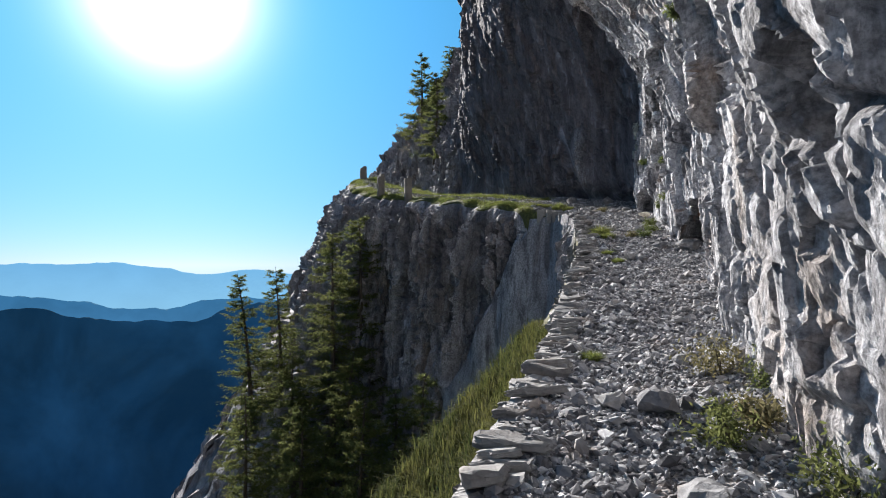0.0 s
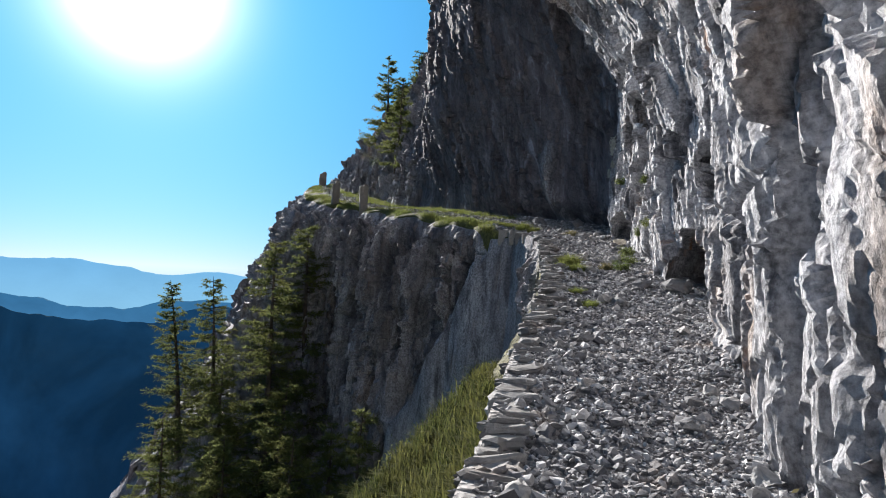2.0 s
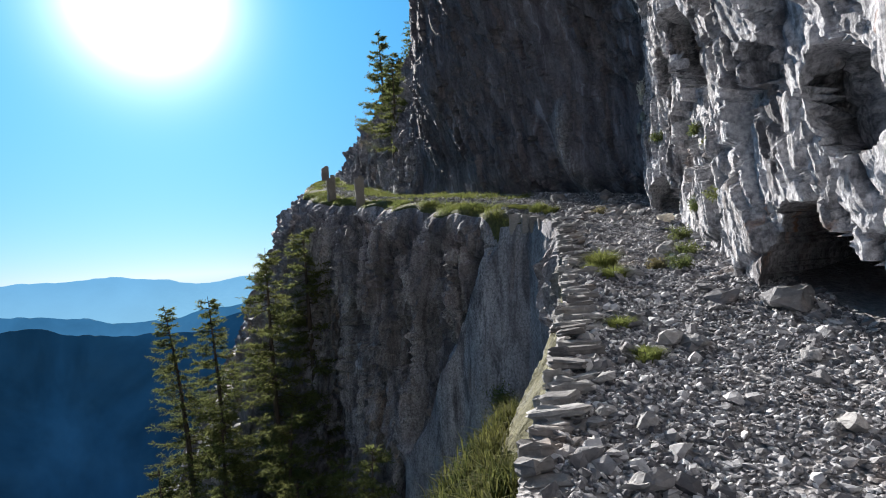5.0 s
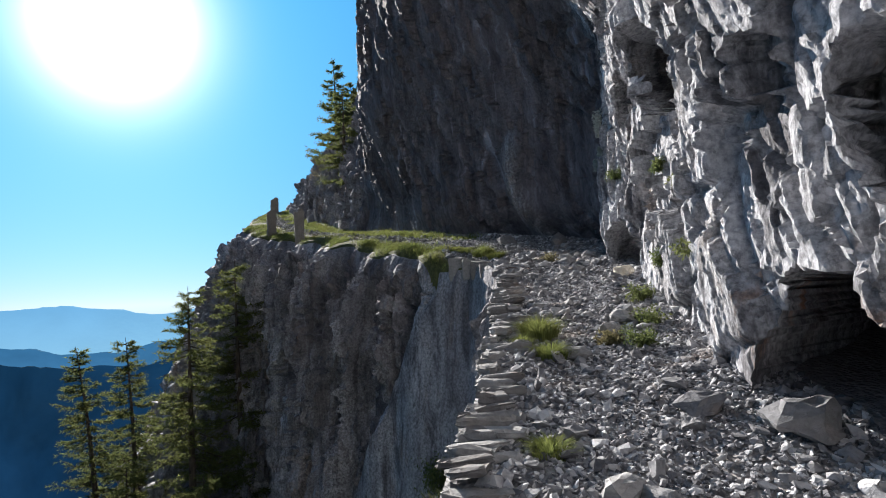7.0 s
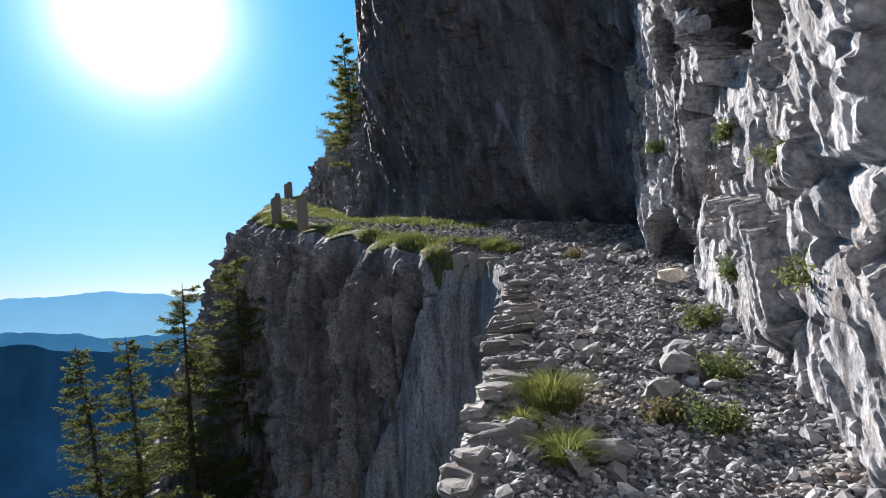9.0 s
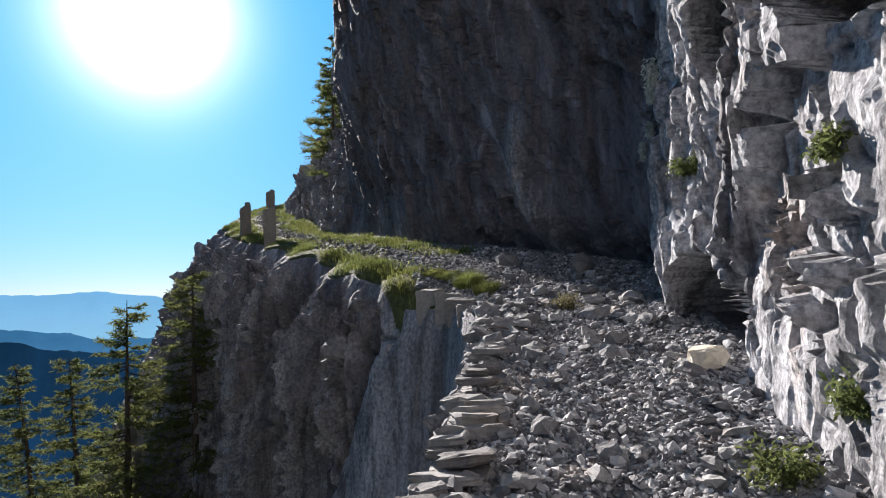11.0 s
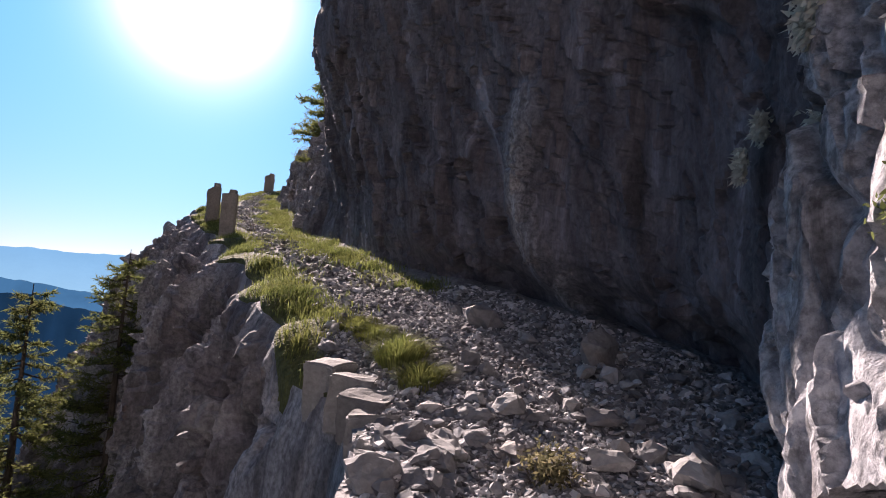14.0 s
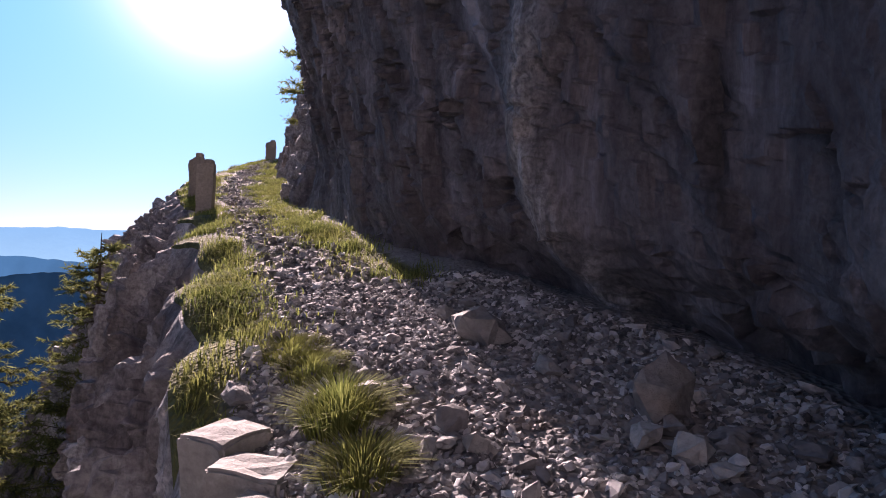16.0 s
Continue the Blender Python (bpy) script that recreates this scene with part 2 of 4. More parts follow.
# ---- the plan: a ledge that climbs along a cliff ----
FLOOR_Z = np.array([(-14, -1.7), (0, 0.02), (4, 0.5), (6, 0.70), (7.6, 1.0), (8.5, 1.12), (11, 1.62), (13.2, 2.05), (16.8, 2.7), (19, 3.1), (21, 3.48),
                    (22.1, 3.66), (24, 3.95), (27, 4.4), (31, 4.9), (34, 5.38), (40, 6.5), (49, 8.3), (54, 9.0), (60, 8.6)])
LEFT = np.array([(-2.6, -14), (-0.5, 0), (0.0, 2.7), (0.5, 4.3), (1.17, 6.6), (1.53, 7.95), (2.22, 10.3), (2.66, 12), (3.03, 13.8), (3.6, 16.7), (3.75, 18.3), (3.5, 19.6), (2.8, 20.5),
                 (2.2, 21.7), (1.75, 23), (0.9, 24.8), (-0.3, 27), (-1.4, 29.5), (-2.2, 31.3), (-4.05, 34.4), (-5.4, 38), (-6.8, 45), (-7.3, 52), (-8, 60)])
RIGHT = np.array([(0.2, -14), (1.55, 0), (1.75, 3), (2.1, 4.5), (2.8, 6.2), (3.48, 8), (4.15, 9.5), (4.33, 11.3), (4.45, 12.2), (4.8, 13.3), (5.02, 14.5),
                  (5.15, 15.5), (5.28, 16.5), (5.42, 17.2), (5.6, 17.85), (6.0, 18.45), (6.08, 19.3), (5.95, 20.2), (5.6, 20.9), (5.0, 21.8), (3.9, 23.4), (3.0, 25), (2.2, 27), (1.3, 29),
                  (0.2, 31.3), (-0.3, 32.6), (-1.4, 36), (-2.7, 40), (-4.4, 45), (-6.0, 52), (-6.5, 60)])


def floor_z(y):
    return np.interp(y, FLOOR_Z[:, 0], FLOOR_Z[:, 1])


def left_x(y):
    far = np.clip((y - 20.0) / 2.0, 0, 1)
    return np.interp(y, LEFT[:, 1], LEFT[:, 0]) + far * (0.16 * np.sin(2.1 * y) + 0.10 * np.sin(4.7 * y + 1))


def rim(y):
    """How far the brink of the far ledge slumps below the path."""
    return np.clip((y - 18.3) / 1.0, 0, 1) * (0.24 + 0.06 * np.sin(1.9 * y + 0.6) + 0.05 * np.sin(4.3 * y + 2))


def right_x(y):
    return np.interp(y, RIGHT[:, 1], RIGHT[:, 0])


def resample(line, ys):
    """A plan line at the given y, with its left-hand normals, softened at the corners."""
    x = left_x(ys) if line is LEFT else np.interp(ys, line[:, 1], line[:, 0])
    p = np.stack([x, ys], 1)
    s = np.concatenate([[0], np.cumsum(np.linalg.norm(np.diff(p, axis=0), axis=1))])
    d = np.gradient(p, axis=0)
    d /= np.linalg.norm(d, axis=1, keepdims=True)
    sm = d.copy()
    for i in range(len(p)):
        w = np.exp(-((s - s[i]) / 0.6) ** 2)
        sm[i] = (w[:, None] * d).sum(0)
    sm /= np.linalg.norm(sm, axis=1, keepdims=True)
    return p, np.stack([-sm[:, 1], sm[:, 0]], 1)


def table(ys, hs, places, rows):
    """Offsets given at a few places y (rows) and heights (places), spread over all ys and hs."""
    at = np.array([r[0] for r in rows], float)
    out = np.zeros((len(ys), len(places)))
    for j in range(len(places)):
        out[:, j] = np.interp(ys, at, [r[1][j] for r in rows])
    full = np.zeros((len(ys), len(hs)))
    for i in range(len(ys)):
        full[i] = np.interp(hs, places, out[i])
    return full


def bump2(Y, H, y, h, sy, sh):
    return np.exp(-((Y - y) / sy) ** 2 - ((H - h) / sh) ** 2)


def cave(Y, H, y, h, sy, sh):
    """A hollow with a sharp lip."""
    return 1 - step(np.sqrt(((Y - y) / sy) ** 2 + (np.maximum(H - h, 0) / sh) ** 2), 0.93, 1.05)


def step(x, a, b):
    u = np.clip((x - a) / (b - a), 0, 1)
    return u * u * (3 - 2 * u)


def rock_relief(P, big=0.17, mid=0.075, fine=0.030, lean=0.22, pocket=0.26, ribs=0.03, slant=0.5, dip=0.38):
    """Relief of the limestone: flat plates standing proud of one another, split by cracks, with sharp-lipped pockets."""
    q = P.copy()
    q[:, 0] += lean * P[:, 2]
    q[:, 1] -= dip * P[:, 2]
    w = 0.3 * np.stack([fbm(P * 1.1, 3, 5), fbm(P * 1.1 + 40, 3, 6), fbm(P * 1.1 + 80, 3, 7)], 1)
    flute = q + 0.6 * w
    d = -ribs * (1.6 * np.abs(fbm(flute * np.array((1.5, 1.5, 0.14)), 4, 18)) ** 0.7 - 0.4)
    d -= 0.45 * ribs * np.abs(fbm(flute * np.array((4.5, 4.5, 0.5)), 3, 19)) ** 0.7
    q[:, 2] += slant * (P[:, 1] - 0.5 * P[:, 0])
    a, ca = facets((q + w) * np.array((0.75, 0.75, 0.22)), 1, 0.32, 90)
    b, cb = facets((q + w * 0.7) * np.array((2.2, 2.2, 0.75)), 2, 0.38, 110)
    c, cc = facets((q + w * 0.5) * np.array((6.0, 6.0, 2.4)), 3, 0.45, 120)
    e, ce = facets((q + w * 0.4) * np.array((14.0, 14.0, 5.0)), 4, 0.5, 90)
    d += big * a + mid * b + fine * c + 0.30 * fine * e
    split = step(fbm(q * 0.6 + 9, 2, 23), -0.2, 0.15)
    d -= 0.5 * big * np.exp(-(ca / 0.03) ** 2) + split * (0.9 * mid * np.exp(-(cb / 0.05) ** 2) + 0.6 * fine * np.exp(-(cc / 0.07) ** 2))
    d += 0.28 * fbm(P * np.array((0.35, 0.35, 0.2)), 3, 9)
    d += 0.022 * fbm((q + 0.3 * w) * np.array((5.5, 5.5, 2.4)), 3, 31)
    n1 = fbm((q + w) * np.array((1.5, 1.5, 0.6)), 3, 14) + 0.10 * c
    d -= pocket * (step(a + 0.4 * b + n1, 0.70, 0.75) + 0.55 * step(b + 0.6 * n1, 0.56, 0.61) + 0.36 * step(c + 1.1 * n1, 0.65, 0.72))
    return d


# the cliff above the ledge
ys = np.concatenate([np.arange(-14, -2, 0.25), np.arange(-2, 2, 0.08), np.arange(2, 18, 0.023), np.arange(18, 20, 0.035), np.arange(20, 44, 0.07), np.arange(44, 60.1, 0.25)])
hs = np.concatenate([np.arange(-0.5, 4.2, 0.028), np.arange(4.2, 9, 0.06), np.arange(9, 30.1, 0.25)])
RISE_AT = (-1, 0, 1, 2.5, 4, 6, 9, 13, 20, 30)
CLIFF = [
    (-14, (0, 0, -0.05, -0.25, -0.6, -1.15, -1.9, -2.4, -2.0, 0)),
    (4, (0, 0, -0.05, -0.25, -0.6, -1.15, -1.9, -2.4, -2.0, 0)),
    (9, (0, 0, -0.05, -0.2, -0.6, -1.5, -2.6, -3.4, -3.4, -1)),
    (13, (0, 0, 0.0, 0.0, -0.35, -1.7, -3.4, -4.4, -4.6, -2)),
    (15.8, (0, 0, 0.05, 0.1, -0.1, -1.6, -3.8, -5.0, -5.2, -3)),
    (17.1, (0, 0, 0.05, 0.15, 0.0, -1.3, -3.8, -5.0, -5.2, -3.5)),
    (18.4, (0, 0, 0.0, 0.1, 0.0, -1.1, -3.2, -4.6, -5.0, -4)),
    (21, (0, 0, -0.1, -0.35, -0.6, -1.2, -2.4, -3.6, -4.2, -3)),
    (25, (0, 0, -0.1, -0.4, -0.7, -1.1, -1.4, -1.7, -1.8, 0)),
    (27, (0, 0, 0.0, -0.45, -0.85, -1.0, -1.0, -1.1, -1.0, 0.5)),
    (28.3, (0, 0, 0.05, -0.45, -0.9, -0.9, -0.7, -0.8, -0.6, 1)),
    (30.5, (0, 0, 0.2, 0.2, 0.2, 0.3, 0.3, 0.6, 1.5, 5)),
    (33, (0, 0, 0.3, 0.7, 1.2, 2.0, 3.2, 5.0, 9.0, 15)),
    (40, (0, 0, 0.4, 1.1, 1.7, 2.6, 4.2, 6.5, 10.5, 16)),
    (60, (0, 0, 1.0, 2.5, 4.0, 6.0, 9.0, 13.0, 20.0, 30)),
]
p, nl = resample(RIGHT, ys)
off = table(ys, hs, RISE_AT, CLIFF)
Y, H = np.meshgrid(ys, hs, indexing="ij")
# ribs hanging from the roof, and a low hollow along the shaded wall
for ry_, rh_, rs_ in ((13.9, 7.6, 0.16), (14.8, 7.4, 0.2), (15.7, 6.8, 0.15), (16.7, 7.2, 0.22), (17.6, 6.6, 0.16), (19.0, 6.9, 0.2), (20.6, 6.2, 0.18)):
    off -= 0.65 * bump2(Y + 0.10 * (H - 7), H, ry_, rh_ + 1.2, rs_, 2.2)
off -= 0.25 * bump2(Y, H, 27.3, 3.8, 1.5, 1.3)
off += 0.7 * bump2(Y, H, 21.5, 0.1, 3.0, 0.4) + 0.3 * bump2(Y, H, 16.2, 1.5, 0.25, 0.6) + 0.25 * bump2(Y, H, 15.5, 2.6, 0.18, 1.0)
P = np.zeros((len(ys), len(hs), 3))
P[:, :, 0] = p[:, 0:1] - nl[:, 0:1] * off
P[:, :, 1] = p[:, 1:2] - nl[:, 1:2] * off
P[:, :, 2] = floor_z(ys)[:, None] + hs[None, :]
N = grid_normals(P)
N *= np.sign((N[:, :, 0] * nl[:, 0:1] + N[:, :, 1] * nl[:, 1:2]).mean())
# a column of pale flowstone down the shaded wall
flow = bump2(Y - 0.05 * (H - 1.5) + 0.08 * np.sin(3.1 * H), np.maximum(np.abs(H - 1.2) - 0.9, 0), 21.8, 0, 0.2, 0.45)
P -= -N * 0.14 * flow[:, :, None]
# caves under the wall
wob = 0.12 * fbm(np.stack([ys * 2.3, 0 * ys, 0 * ys], 1), 3, 71)[:, None]
lip = np.interp(Y, (8.6, 9.2, 10.0, 10.8, 11.1, 11.45), (0.02, 0.42, 0.78, 0.98, 0.85, 0.02)) + wob * (Y > 8.9) * (Y < 11.2)
hollow = (1 - step(H / lip, 0.97, 1.04)) * step(lip, 0.05, 0.6)
hollow2 = cave(Y, H, 16.5, 0.1, 0.75, 0.7 + wob)
deep = 2.6 * hollow + 0.9 * cave(Y, H, 7.15, 0.0, 0.4, 0.35) + 1.7 * hollow2
# deep sheltered pits eaten into the face higher up
ragged = 0.22 * fbm(P.reshape(-1, 3) * 2.2, 3, 72).reshape(Y.shape)
for py_, ph_, sy_, sh_, dp_ in ((13.1, 2.55, 0.75, 0.5, 1.1), (14.6, 2.85, 0.8, 0.5, 1.1), (9.9, 1.85, 0.45, 0.4, 0.7), (16.15, 2.6, 0.35, 0.45, 0.7), (11.6, 3.1, 0.4, 0.3, 0.5), (6.9, 2.3, 0.22, 0.5, 0.5)):
    u_, v_ = (Y - py_) / sy_, (H - ph_ - 0.25 * (Y - py_)) / sh_
    deep += dp_ * (1 - step(np.sqrt(u_ ** 2 + v_ ** 2) + 1.6 * ragged, 0.85, 1.05))
onward = np.stack([nl[:, 1], -nl[:, 0]], 1)
P[:, :, 0] -= nl[:, 0:1] * deep - 0.9 * onward[:, 0:1] * deep
P[:, :, 1] -= nl[:, 1:2] * deep - 0.9 * onward[:, 1:2] * deep
flat = P.reshape(-1, 3)
d = rock_relief(flat).reshape(len(ys), len(hs))
shade_side = np.clip((Y - 17) / 3, 0, 1) * np.clip((31 - Y) / 3, 0, 1)
blocks = facets(flat * np.array((0.9, 0.9, 0.7)), 81, 0.5, 60)[0] + 0.4 * facets(flat * np.array((2.4, 2.4, 1.6)), 82, 0.5, 60)[0]
d += 0.45 * blocks.reshape(d.shape) * step(Y, 29.5, 32)
d *= (1 - 0.7 * np.maximum(hollow, hollow2)) * (1 - 0.35 * shade_side) * (0.55 + 0.45 * np.clip(H / 1.5, 0, 1))
P += N * d[:, :, None]
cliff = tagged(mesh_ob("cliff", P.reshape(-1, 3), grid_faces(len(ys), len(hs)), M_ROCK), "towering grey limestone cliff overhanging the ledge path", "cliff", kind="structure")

cliff.data.polygons.foreach_set("use_smooth", np.full(len(cliff.data.polygons), False))

# the overhang's shade put into the colour, along with lichen and seepage crust
crust_shade = step(Y + 0.5 * fbm(P.reshape(-1, 3) * 0.7, 3, 51).reshape(Y.shape) * 3, 18.2, 18.9) * (1 - 0.5 * step(Y + fbm(P.reshape(-1, 3) * 0.5, 3, 52).reshape(Y.shape) * 4, 29.5, 33))
crust_shade = crust_shade * (1 - 0.85 * np.clip(flow * (1 + 0.8 * fbm(P.reshape(-1, 3) * np.array((5, 5, 1.2)), 3, 53).reshape(Y.shape)), 0, 1))
at = cliff.data.attributes.new("stain_shade", 'FLOAT', 'POINT')
at.data.foreach_set("value", crust_shade.ravel().astype(np.float32))

# the top of the mountain behind the cliff's rim closes the place
top = P[:, -1, :]
T = np.stack([top, top + np.array((25, 0, 6)), top + np.array((120, 0, -60))], 1)
tagged(mesh_ob("mountain_top", T.reshape(-1, 3), grid_faces(len(ys), 3), M_ROCK), "grey rocky mountain top above the cliff", "mountain", kind="structure")

# the ledge floor
def ground_z(x, y):
    x, y = np.asarray(x, float), np.asarray(y, float)
    z = floor_z(y)
    q = np.stack([x, y, z], -1).reshape(-1, 3)
    z = z - rim(y) * np.exp(-np.clip(x - left_x(y), 0, 9) / 0.45)
    z = z + 0.12 * np.exp(-np.clip(right_x(y) - x, 0, 9) / 0.4) - 0.02
    return z + (0.06 * fbm(q * 1.1, 3, 21) + 0.03 * fbm(q * 5, 3, 22)).reshape(z.shape)


ly = np.concatenate([np.arange(-14, 1, 0.2), np.arange(1, 26, 0.05), np.arange(26, 60.1, 0.15)])
lu = np.concatenate([[0], np.linspace(0, 1, 60)])
lx, rx = left_x(ly), right_x(ly) + 3.4
Y2, U2 = np.meshgrid(ly, lu, indexing="ij")
X2 = lx[:, None] * (1 - U2) + rx[:, None] * U2
G = np.stack([X2, Y2, ground_z(X2, Y2)], 2)
G[:, 0, 0] += 0.06
G[:, 0, 2] -= 0.55
flat = G.reshape(-1, 3)
ledge = tagged(mesh_ob("ledge_path", G.reshape(-1, 3), grid_faces(len(ly), len(lu)), M_PATH, smooth=True), "stony mule path of grey scree along the cliff ledge", "path", kind="structure")
v = (X2 - lx[:, None]) / np.maximum(right_x(Y2) - lx[:, None], 0.1)


def track_u(y):
    """Where across the ledge the bare track runs, and half its width."""
    return np.interp(y, (19, 22, 27, 31, 40, 60), (0.55, 0.5, 0.42, 0.45, 0.5, 0.5)), np.interp(y, (17, 19, 21, 24, 30, 60), (1.0, 0.55, 0.32, 0.2, 0.15, 0.15))


tu, tw = track_u(Y2)
side = np.where(v < tu, np.clip((Y2 - 18.8) / 1.0, 0, 1), np.clip((Y2 - 22.5) / 1.0, 0, 1) * (v < 0.97))
sod = np.clip((np.abs(v - tu) - tw) / 0.08 + 0.4 * fbm(flat * 3, 3, 31).reshape(Y2.shape), 0, 1) * side
at = ledge.data.attributes.new("sod", 'FLOAT', 'POINT')
at.data.foreach_set("value", sod.ravel().astype(np.float32))

# the fall below the ledge: dry wall and grass slope at first, then bare buttresses
ds = np.concatenate([np.arange(0, 6, 0.05), np.arange(6, 14, 0.14), np.arange(14, 60.1, 1.0)])
yb = np.concatenate([np.arange(-14, 4, 0.3), np.arange(4, 17, 0.1), np.arange(17, 30, 0.042), np.arange(30, 36, 0.06), np.arange(36, 60.1, 0.25)])
DROP_AT = (0, 0.5, 1.0, 2.5, 5, 9, 15, 60)
FALL = [
    (-14, (0, 0.02, 0.1, 0.8, 2.2, 5.0, 11, 46)),
    (9, (0, 0.02, 0.1, 0.8, 2.2, 5.0, 11, 46)),
    (13, (0, 0.02, 0.1, 1.3, 3.6, 7.5, 14, 50)),
    (15, (0, 0.02, 0.06, 0.7, 2.3, 5.2, 10, 45)),
    (17, (0, 0.02, 0.05, 0.15, 0.8, 2.6, 7, 42)),
    (18.5, (0, 0.02, 0.04, 0.1, 0.4, 1.6, 6, 40)),
    (20.5, (0, 0.15, 0.2, 0.3, 0.5, 1.2, 4, 32)),
    (22, (0, 0.35, 0.6, 0.8, 0.9, 1.2, 2.5, 26)),
    (26, (0, 0.5, 0.9, 1.2, 1.35, 1.7, 2.7, 26)),
    (28.5, (0, 0.45, 0.85, 1.05, 1.1, 1.4, 2.7, 26)),
    (30.5, (0, 0.4, 0.7, 0.8, 0.7, 0.9, 2.4, 26)),
    (33, (0, 0.6, 1.1, 1.8, 2.8, 4.3, 7, 32)),
    (60, (0, 0.5, 1.0, 1.8, 2.9, 4.8, 8, 36)),
]
pb, nb = resample(LEFT, yb)
ob_ = table(yb, ds, DROP_AT, FALL)
B = np.zeros((len(yb), len(ds), 3))
B[:, :, 0] = pb[:, 0:1] + nb[:, 0:1] * ob_
B[:, :, 1] = pb[:, 1:2] + nb[:, 1:2] * ob_
B[:, :, 2] = floor_z(yb)[:, None] - ds[None, :] - 0.02 - rim(yb)[:, None]
Nb = grid_normals(B)
Nb *= np.sign((Nb[:, :, 0] * nb[:, 0:1] + Nb[:, :, 1] * nb[:, 1:2]).mean())
flat = B.reshape(-1, 3)
YB, DB = np.meshgrid(yb, ds, indexing="ij")
rocky = np.clip((YB - 15.0) / 2.5, 0.0, 1)
slab = np.clip((YB - 18.3) / 0.4, 0, 1) * np.clip((20.4 + 0.5 * DB - YB) / 0.3, 0, 1)
amp = (0.12 + 0.88 * rocky) * (1 - 0.96 * slab) * np.clip(DB / 0.8, 0, 1)
d = rock_relief(flat, 0.42, 0.22, 0.07, 0.0, 0.3, 0.45, 0.0, 0.0).reshape(YB.shape) * amp
B += Nb * d[:, :, None]
B[:, 0, :2] -= 0.35 * nb
B[:, 0, 2] = ground_z(B[:, 0, 0], B[:, 0, 1]) - 0.08
fall = mesh_ob("cliff_below", B.reshape(-1, 3), grid_faces(len(yb), len(ds)), M_ROCK)
tagged(fall, "grey limestone buttress falling away below the ledge", "cliff", kind="structure")
# buttress darkened in colour for the shade it stands in, streaked like stain
at = fall.data.attributes.new("stain_shade", 'FLOAT', 'POINT')
at.data.foreach_set("value", np.clip(rocky * (1 - 0.25 * slab) * (0.48 + 1.2 * fbm(flat * np.array((1.2, 1.2, 0.25)), 3, 43).reshape(YB.shape)), 0, 1).ravel().astype(np.float32))
at = fall.data.attributes.new("sod", 'FLOAT', 'POINT')
at.data.foreach_set("value", np.clip(1 - rocky * 1.6 + 0.5 * fbm(flat, 3, 41).reshape(YB.shape), 0, 1).ravel().astype(np.float32))

# ---- the distance ----
def ridge(name, dist, crest, depth, material, label, seed, amp):
    """A mountain range as a long strip of relief, from its foot to its crest and down behind."""
    az = np.radians(np.linspace(-115, 20, 340))
    r = np.linspace(0, 1, 40)
    A, R = np.meshgrid(az, r, indexing="ij")
    rad = dist * (1 - 0.45 * (1 - R) + 0.2 * (R > 0.85) * (R - 0.85))
    X, Yy = rad * np.sin(A), rad * np.cos(A)
    q = np.stack([X, Yy, 0 * X], 2).reshape(-1, 3) / dist
    shape = (fbm(q * 9, 5, seed) * amp).reshape(A.shape)
    top_z = crest + (fbm(np.stack([np.sin(A) * 7, np.cos(A) * 7, 0 * A], 2).reshape(-1, 3), 5, seed + 3) * amp).reshape(A.shape)
    rise = np.clip(R / 0.85, 0, 1) ** 1.2 * np.where(R > 0.85, 1 - (R - 0.85) * 1.2, 1)
    Z = -depth + (top_z + depth) * rise + shape * np.clip(1 - R / 0.85, 0, 1) * 0.9 * (R < 0.85)
    return tagged(mesh_ob(name, np.stack([X, Yy, Z], 2).reshape(-1, 3), grid_faces(len(az), len(r)), material, smooth=True), label, "mountains", kind="structure")


# each range's haze is in its glow colours
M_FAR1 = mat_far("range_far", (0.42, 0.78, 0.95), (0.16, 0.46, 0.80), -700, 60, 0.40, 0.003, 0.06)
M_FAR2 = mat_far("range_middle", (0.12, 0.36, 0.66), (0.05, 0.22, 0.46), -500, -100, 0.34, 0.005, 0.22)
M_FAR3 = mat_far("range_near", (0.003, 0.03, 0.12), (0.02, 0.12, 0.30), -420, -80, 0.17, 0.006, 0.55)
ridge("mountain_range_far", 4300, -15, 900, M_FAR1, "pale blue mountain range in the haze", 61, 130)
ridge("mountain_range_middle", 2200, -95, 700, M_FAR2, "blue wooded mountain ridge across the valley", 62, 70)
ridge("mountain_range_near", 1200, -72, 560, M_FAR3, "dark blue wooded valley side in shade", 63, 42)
gx = np.linspace(-4800, 4800, 60)
GX, GY = np.meshgrid(gx, gx, indexing="ij")
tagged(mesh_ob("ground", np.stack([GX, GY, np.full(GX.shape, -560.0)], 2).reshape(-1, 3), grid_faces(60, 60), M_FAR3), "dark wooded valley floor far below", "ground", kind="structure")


# ---- loose stone ----
def stone_shapes(count, seed, flat=0.6):
    """Angular lumps: twelve corners each, pushed in and out."""
    rng = np.random.default_rng(seed)
    bm = bmesh.new()
    bmesh.ops.create_icosphere(bm, subdivisions=1, radius=1.0)
    base = np.array([v.co[:] for v in bm.verts])
    faces = np.array([[v.index for v in f.verts] for f in bm.faces])
    bm.free()
    out = []
    for _ in range(count):
        s = np.array((1.0, rng.uniform(0.6, 0.95), rng.uniform(0.35, 0.35 + flat * 0.6)))
        q = base * rng.uniform(0.62, 1.3, (len(base), 1)) + rng.uniform(-0.22, 0.22, base.shape)
        for _ in range(3):
            n = rng.normal(size=3)
            n /= np.linalg.norm(n)
            over = np.maximum(q @ n - rng.uniform(0.45, 0.75), 0)
            q = q - over[:, None] * n
        out.append(q * s)
    return np.array(out), faces


